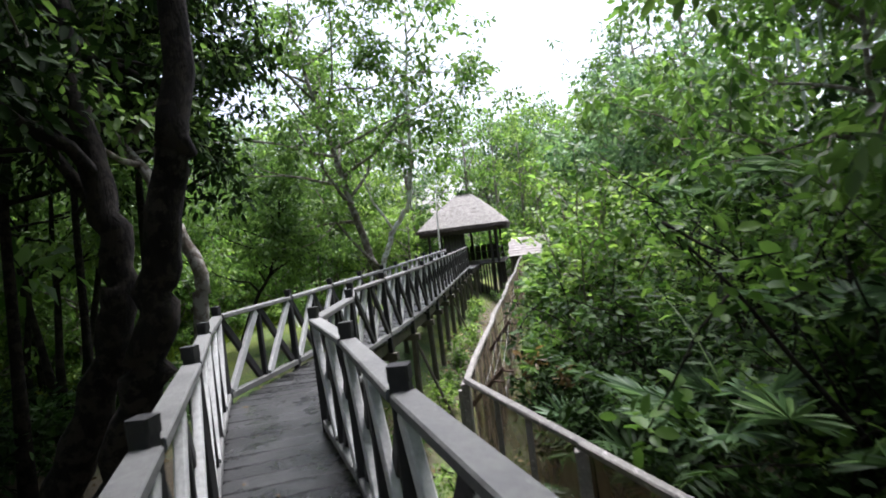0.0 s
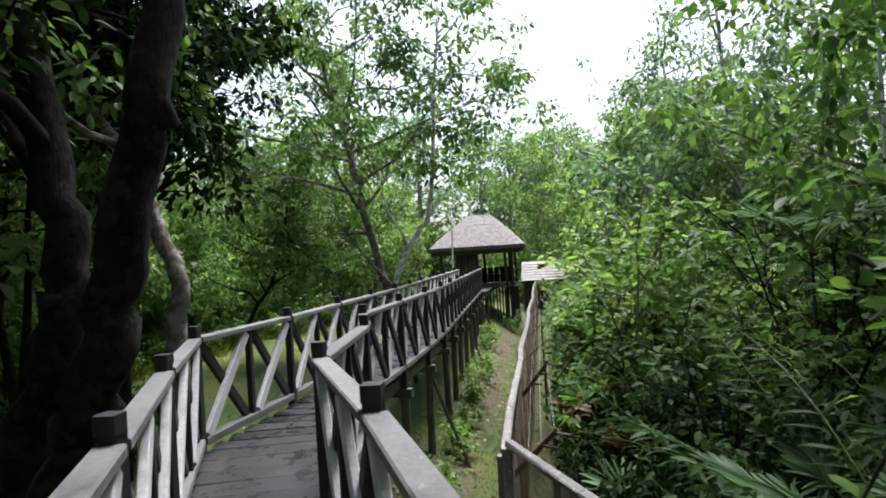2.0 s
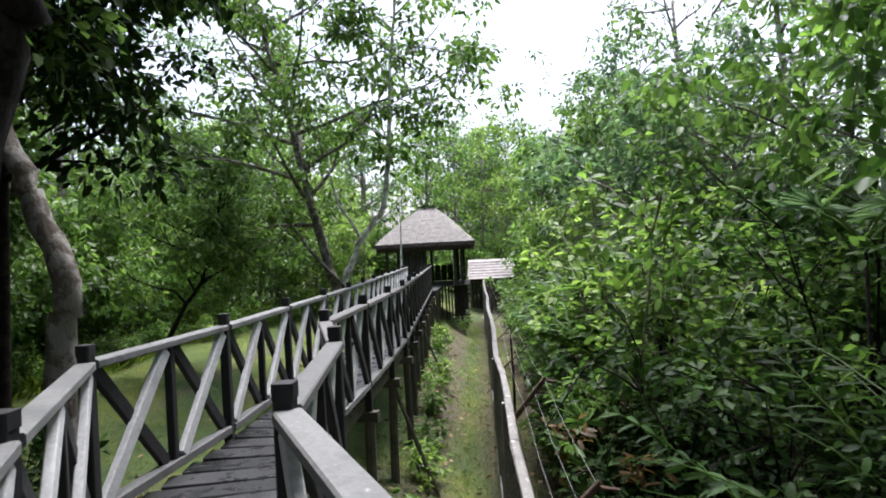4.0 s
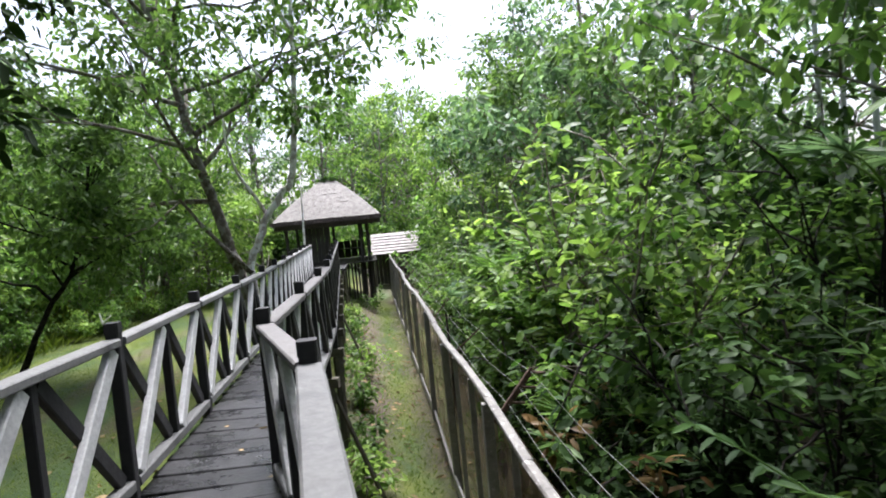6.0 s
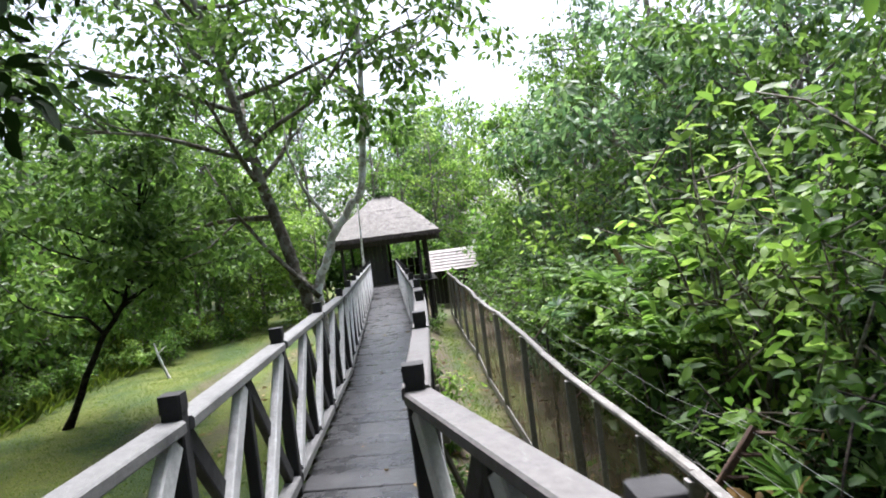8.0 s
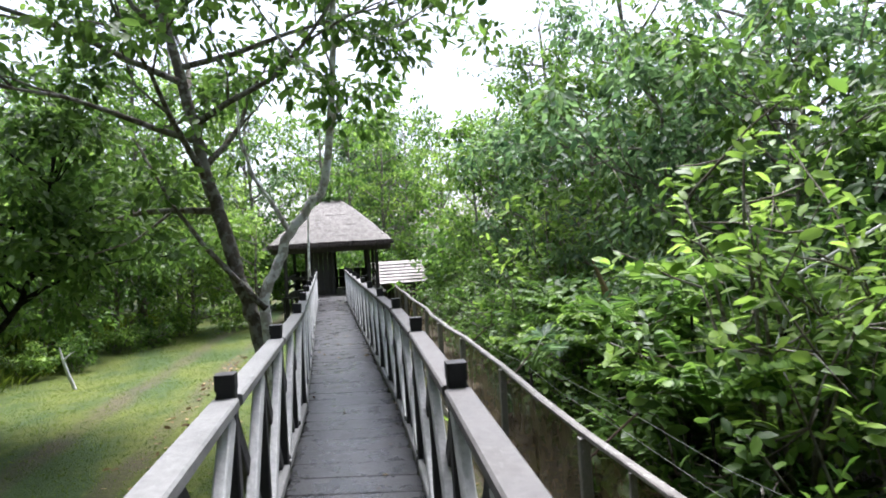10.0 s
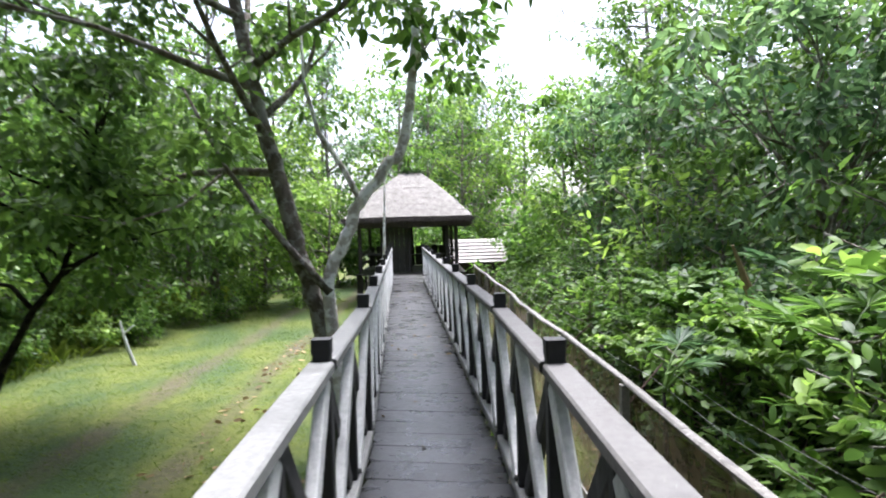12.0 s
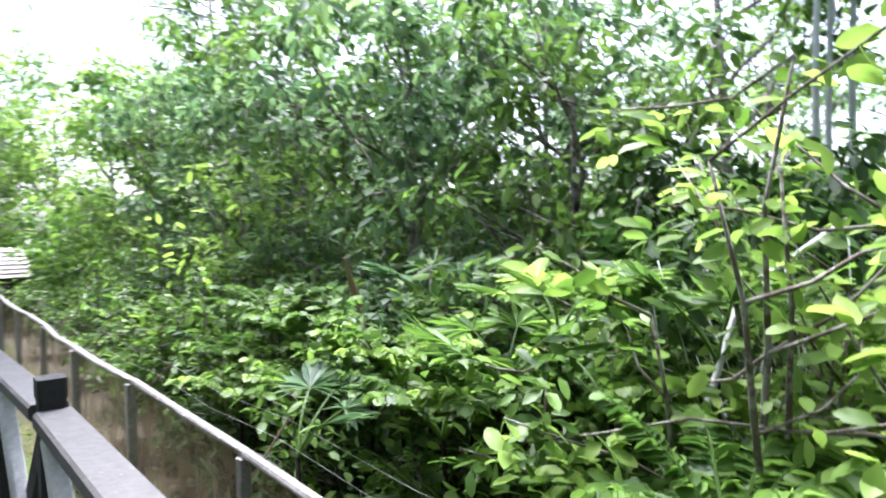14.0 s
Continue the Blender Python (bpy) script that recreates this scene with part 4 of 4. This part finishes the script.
shrub(242, gz(3.43, 8.40), 2.02, 0.3, stems=4, each=9, leaf=0.16, ratio=0.4, leaf_mat=LEAF_RUST, forks=2, fill=2, label="low shrub with rusty brown young leaves", name="shrub")
for i, (x, y, n, ln, fan, m) in enumerate([(4.4, 3.9, 10, 1.8, True, LEAF_DARK), (5.5, 4.5, 10, 2.4, True, LEAF_BLUE), (4.9, 5.0, 10, 2.2, False, LEAF_DARK), (4.1, 7.3, 9, 1.6, False, LEAF_DARK), (4.3, 5.9, 9, 1.7, False, LEAF_DARK), (3.9, 6.4, 8, 1.3, True, LEAF_MID), (3.75, 12.9, 8, 1.4, True, LEAF_FRESH), (5.2, 16.9, 9, 2.2, False, LEAF_BLUE),
                                           (4.7, 14.9, 9, 2.4, False, LEAF_MID), (6.4, 23.6, 9, 2.8, False, LEAF_DARK), (4.6, 10.3, 8, 1.8, True, LEAF_BLUE), (5.4, 12.2, 9, 2.4, False, LEAF_FRESH), (3.6, 15.9, 7, 1.2, True, LEAF_BLUE),
                                           (3.8, 8.9, 8, 1.4, True, LEAF_MID), (4.9, 20.2, 9, 2.2, False, LEAF_MID), (4.4, 13.2, 9, 2.3, False, LEAF_BLUE), (4.9, 15.4, 9, 2.5, True, LEAF_FRESH), (3.9, 11.4, 8, 1.9, True, LEAF_FRESH), (5.0, 18.0, 9, 2.5, False, LEAF_FRESH), (3.7, 5.6, 8, 1.6, True, LEAF_BLUE), (5.2, 5.0, 9, 2.6, False, LEAF_DARK),
                                           (4.75, 3.6, 9, 2.7, False, LEAF_DARK), (5.3, 4.1, 9, 3.1, False, LEAF_DARK), (4.3, 12.3, 9, 2.6, False, LEAF_LIME), (4.1, 11.9, 8, 2.2, False, LEAF_FRESH)]):
    palm(260 + i, gz(x, y), n, ln * 1.4, 1.4, m, "low palm with pleated fan leaves among the shrubs" if fan else "low palm with feathery arching fronds among the shrubs", fan=fan)
# young plants with feathered leaves of broad leaflets
rp = random.Random(12)
for i in range(16):
    y = 10.6 + i * 0.42
    x = 3.35 + 1.1 * ((i * 0.618) % 1)
    palm(640 + i, gz(x, y), 11, rp.uniform(0.75, 1.1), 1.0, (LEAF_FRESH, LEAF_LIME, LEAF_MID)[i % 3], "young plant with feathered leaves of broad leaflets",
         leaflet=0.17, name="feathered_plant", wide=0.075, stalk=rp.uniform(1.4, 2.3))
# fan palms whose leaves stand clear of the shrubs
for i, (x, y, z, m) in enumerate([(4.13, 12.19, 0.94, LEAF_LIME),
                                 (2.60, 13.26, 0.14, LEAF_BLUE),
                                 (3.61, 12.26, 0.63, LEAF_FRESH),
                                 (4.69, 14.33, 0.89, LEAF_BLUE),
                                 (4.50, 11.21, 0.84, LEAF_MID),
                                 (5.43, 4.14, 0.52, LEAF_BLUE),
                                 (4.45, 4.27, -0.25, LEAF_BLUE),
                                 (5.85, 5.01, 1.63, LEAF_BLUE),
                                 (5.41, 7.31, 1.56, LEAF_BLUE),
                                 (3.33, 8.06, -0.60, LEAF_FRESH)]):
    g = ground_z(x, y) - 0.08
    palm(700 + i, (x, y, g), 6, 0.85, 1.0, m, "fan palm with pale pleated leaves standing clear of the shrubs", leaflet=0.27, fan=True, name="fan_palm", stalk=max(0.3, z - g - 0.3))
shrub(712, gz(3.35, 11.00), 2.62, 0.6, stems=8, each=9, leaf=0.2, ratio=0.42, leaf_mat=LEAF_MID, forks=3, fill=2, label="shrub with large oval grey-green leaves beside the fence", name="shrub")
# a dead shrub with pale bare sticks among the live ones
dead_shrub = thing("dead_shrub", gz(4.95, 10.95), "dead shrub with tangled pale bare sticks", "shrub")
r7 = np.random.default_rng(77)
root = np.array(gz(4.95, 10.95))
for k in range(16):
    aim = np.array([4.85 + r7.uniform(-0.6, 0.6), 10.95 + r7.uniform(-0.4, 0.4), r7.uniform(0.5, 1.5)])
    ends = bent(r7, root + r7.normal(0, 0.08, 3) * (1, 1, 0), aim - root, np.linalg.norm(aim - root), 6, 0.14, 0.02)
    side = bent(r7, ends[4], (r7.normal(), r7.normal(), 0.2), 0.7, 3, 0.2, 0.0)
    smoothed(part("stick", join(tube(ends, [0.014, 0.013, 0.012, 0.011, 0.009, 0.007, 0.005], 5), tube(side, [0.007, 0.006, 0.005, 0.003], 4)), BARK_WHITE, dead_shrub))
smoothed(part("pole", tube([(4.2, 11.4, ground_z(4.2, 11.4)), (4.4, 11.25, 0.2), (4.6, 11.1, 1.0), (5.2, 10.7, 1.45)], [0.026, 0.025, 0.022, 0.018], 7), BARK_WHITE, dead_shrub))
# tree layers behind
mids = [(7.4, 3.6, 5.6), (7.8, 7.6, 5.6), (7.6, 14.6, 5.2), (7.0, 17.4, 6.0), (6.8, 20.6, 6.0), (6.6, 24.0, 6.6), (6.2, 27.6, 7.2), (6.0, 31.4, 7.0), (9.6, 5.0, 7.0), (9.2, 16.4, 7.0), (8.8, 19.6, 7.6), (8.4, 23.0, 8.4), (8.0, 27.0, 9.0), (8.6, 10.2, 3.4), (7.6, 12.2, 3.0)]
for i, (x, y, h) in enumerate(mids):
    tree(300 + i, gz(x, y), h, 0.11, (-0.4, -0.2, h), limbs=18, reach=2.4, low=0.08, each=19, spread=0.42, leaf=0.2, ratio=0.5,
         bark_mat=BARK_MID, leaf_mat=(LEAF_MID, LEAF_FRESH, LEAF_MID, LEAF_BLUE, LEAF_MID, LEAF_BLUE, LEAF_FRESH, LEAF_LIME, LEAF_MID, LEAF_BLUE, LEAF_MID, LEAF_BLUE, LEAF_MID, LEAF_DARK, LEAF_DARK)[i], label="leafy thicket tree clothed in green to the ground", group="thicket trees beyond the fence")
for i, (x, y, h) in enumerate([(13.5, 7.0, 11), (14.5, 15.5, 10), (11.5, 20.0, 12), (10.5, 25.5, 12.5), (9.5, 31.0, 12.5), (14.5, 2.0, 12)]):
    tree(330 + i, gz(x, y), h, 0.2, (-0.6, 0.3, h), limbs=15, reach=3.6, low=0.3, each=9, spread=0.45, leaf=0.2, ratio=0.5,
         bark_mat=BARK_MID, leaf_mat=(LEAF_MID, LEAF_BLUE, LEAF_MID)[i % 3], label="tall forest tree with a broad crown above the thicket", group="forest trees")
# pale bare stems
for i, (x, y, h) in enumerate([(8.57, 11.97, 8.5), (9.36, 11.82, 8.8), (8.91, 11.95, 7.5)]):
    tree(350 + i, gz(x, y), h, 0.075, (0.05 * i - 0.05, 0.05, h), limbs=4, reach=1.4, low=0.72, each=30, spread=0.5, leaf=0.17,
         bark_mat=BARK_WHITE, leaf_mat=LEAF_MID, label="straight white-barked stem rising from the thicket", group="white stems")


# ---- far woods all round ----
far = [tree(400 + k, (0, 0, 0), 9, 0.16, (0.3, 0, 9 + k), limbs=16, reach=3.4, low=0.1, each=13, spread=0.7, leaf=0.32, ratio=0.6, clear=False, kite=True, subs=3,
            bark_mat=BARK_MID, leaf_mat=(LEAF_FRESH, LEAF_LIME, LEAF_BLUE)[k], label="leafy woodland tree in the distance", group="distant woods") for k in range(3)]
spots = []
rng = random.Random(77)
for y0, y1, x0, x1, count in ((37, 44, -22, 26, 24), (46, 60, -34, 36, 18), (2, 36, -26, -13, 16), (-14, -3, -20, 22, 16), (0, 34, 17, 28, 9)):
    for _ in range(count):
        spots.append((rng.uniform(x0, x1), rng.uniform(y0, y1)))
for i, (x, y) in enumerate(spots):
    s = rng.uniform(0.75, 1.15)
    if abs(x - 1) < 9 and 30 < y < 52:
        y += 16
    m = Matrix.LocRotScale((x, y, ground_z(x, y) - 0.1), Euler((0, 0, rng.uniform(0, 6.28))), (s, s, s))
    if i < 3:
        far[i].matrix_basis = m
    else:
        ob = copy_thing(far[i % 3], m)
        ob.scale = (s, s, s)

# low bushes that close the gaps under the trees
bush = tree(440, (0, 0, 0), 3, 0.05, (0.1, 0, 2.6), limbs=16, reach=1.9, low=0.04, each=11, spread=0.5, leaf=0.27, ratio=0.6, clear=False, kite=True, subs=3,
            bark_mat=BARK_MID, leaf_mat=LEAF_FRESH, label="leafy bush in the undergrowth of the wood", name="bush", group="undergrowth")
rng = random.Random(91)
spots = [(-11 + rng.uniform(-1.5, 1.5), 6 + k * 1.9) for k in range(15)] + [(-14 + rng.uniform(-1.5, 1.5), 5 + k * 2.5) for k in range(12)]
spots += [(-9 + k * 1.6, 35.5 + rng.uniform(-1.0, 1.5)) for k in range(6)] + [(4.8 + k * 1.7, 33.5 + rng.uniform(-1.0, 1.5)) for k in range(5)] + [(0.5 + 2.0 * k, 41.5 + rng.uniform(-1, 1)) for k in range(4)]
spots += [(10.5 + rng.uniform(-0.8, 0.8), 1 + k * 2.4) for k in range(13)] + [(-6.5 + rng.uniform(-1, 1), -4 + k * 2.2) for k in range(5)]
for i, (x, y) in enumerate(spots):
    sc = rng.uniform(0.8, 1.35)
    m = Matrix.LocRotScale((x, y, ground_z(x, y) - 0.1), Euler((0, 0, rng.uniform(0, 6.28))), (sc, sc, sc))
    if i == 0:
        bush.matrix_basis = m
    else:
        copy_thing(bush, m).scale = (sc, sc, sc)
# trees added to shade the start of the walk, the first five out of view
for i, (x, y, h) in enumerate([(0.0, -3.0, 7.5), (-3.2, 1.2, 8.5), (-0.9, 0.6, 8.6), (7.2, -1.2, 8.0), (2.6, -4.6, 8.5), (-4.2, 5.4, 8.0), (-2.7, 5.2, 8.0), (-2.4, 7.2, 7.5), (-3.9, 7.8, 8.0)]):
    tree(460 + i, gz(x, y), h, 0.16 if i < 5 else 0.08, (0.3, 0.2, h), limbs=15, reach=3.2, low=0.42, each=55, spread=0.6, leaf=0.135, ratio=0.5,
         bark_mat=BARK_DARK, leaf_mat=LEAF_SHADED, label="shade tree with bark and dense crown coloured dark beside the walkway", group="shade trees")
# undergrowth beneath the dark trees, its shade put into the leaf colour
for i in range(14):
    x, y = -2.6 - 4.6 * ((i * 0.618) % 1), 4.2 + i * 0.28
    shrub(680 + i, gz(x, y), 0.8 + 0.7 * ((i * 0.37) % 1), 0.7, stems=8, each=9, leaf=0.15, ratio=0.45, leaf_mat=(LEAF_SHADED, LEAF_DARK)[i % 2], forks=3, fill=5, rich=False,
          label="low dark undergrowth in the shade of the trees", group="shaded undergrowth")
# weeds along the stilts
for i, (x, y, h) in enumerate([(1.57, 4.9, 0.72), (1.42, 6.3, 0.80), (1.17, 7.6, 0.80), (1.12, 8.7, 0.56), (1.17, 10.2, 0.72), (1.12, 11.9, 0.56), (1.07, 13.5, 0.72), (1.02, 15.6, 0.64), (0.92, 17.6, 0.72), (0.82, 20.0, 0.72), (0.72, 22.6, 0.80), (1.32, 26.4, 1.12)]):
    shrub(500 + i, gz(x, y), h, 0.3, stems=5, each=7, leaf=0.13, ratio=0.38, leaf_mat=(LEAF_FRESH, LEAF_LIME, LEAF_MID)[i % 3], forks=2, fill=3, clear=False,
          label="broad-leaved weed growing beside the stilts", name="weed", group="weeds beside the stilts")

# low growth at the foot of the thicket, leaves coloured dark for shade
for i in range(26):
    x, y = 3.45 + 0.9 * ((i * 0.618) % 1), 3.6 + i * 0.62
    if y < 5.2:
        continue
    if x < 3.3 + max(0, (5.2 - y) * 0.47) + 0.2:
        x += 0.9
    shrub(540 + i, gz(x, y), (1.1 if y > 11 else 1.7) + 0.6 * ((i * 0.37) % 1), 0.6, stems=8, each=9, leaf=0.12, leaf_mat=LEAF_SHADED if y < 13 else LEAF_DARK, forks=4, fill=9,
          label="low shrub with shade-dark leaves at the foot of the thicket", group="low shrubs")
# overhanging crowns, mostly out of view, added to shade the shrubs below
for i, (x, y, h) in enumerate([(8.0, 0.6, 8.0), (8.8, 4.2, 8.4), (9.2, 7.4, 8.6)]):
    tree(580 + i, gz(x, y), h, 0.16, (-2.7 + 0.4 * i, 0.2, h), limbs=16, reach=3.3, low=0.66, each=34, spread=0.6, leaf=0.2, ratio=0.55,
         bark_mat=BARK_MID, leaf_mat=LEAF_FRESH, label="overhanging tree with bright green leaves above the shrubs", group="overhanging trees")

# pale airy trees behind the hut
for i, (x, y, h) in enumerate([(-4.5, 37, 9.0), (-1.0, 39.5, 9.5), (2.4, 43, 10.0), (5.6, 41, 10.0), (8.6, 38, 9.5), (0.5, 46, 11.0), (-7.5, 40, 10.5), (4.2, 47, 11.0)]):
    tree(600 + i, gz(x, y), h, 0.14, (0.3, 0.1, h), limbs=16, reach=3.0, low=0.08, each=11, spread=0.55, leaf=0.26, ratio=0.5,
         bark_mat=BARK_MID, leaf_mat=(LEAF_LIME, LEAF_FRESH)[i % 2], label="airy yellow-green tree rising behind the hut", group="trees behind the hut")

# a dead brown frond leaning out of the shrubs
dead = thing("dead_frond", (4.75, 15.5, ground_z(4.75, 15.5)), "dead brown palm frond leaning out of the shrubs", "frond")
part("stalk", tube([(4.75, 15.5, ground_z(4.75, 15.5)), (4.7, 15.45, -0.6), (4.62, 15.4, 0.2), (4.52, 15.4, 0.55), (4.3, 15.35, 1.1)], [0.012, 0.012, 0.016, 0.055, 0.015], 6), LEAF_DRY, dead)
# leaves dropped on the planks
r3 = np.random.default_rng(31)
P, D = [], []
for _ in range(70):
    f = r3.uniform(0, nl - 0.01)
    i = int(f)
    a = Vector((*LEFT[i], 0)).lerp(Vector((*LEFT[i + 1], 0)), f - i)
    b = Vector((*RIGHT[i], 0)).lerp(Vector((*RIGHT[i + 1], 0)), f - i)
    q = a.lerp(b, r3.uniform(0.08, 0.92))
    P.append((q.x, q.y, 0.008))
    D.append((r3.normal(), r3.normal(), 0.03))
tagged(part("fallen_leaves", leaves(r3, np.array(P), np.array(D), r3.uniform(0.03, 0.08, 70), r3.uniform(0.015, 0.035, 70), 0.05, True, False), LEAF_DRY),
       "small dry leaves scattered on the dark planks", "fallen leaves", kind="stuff")
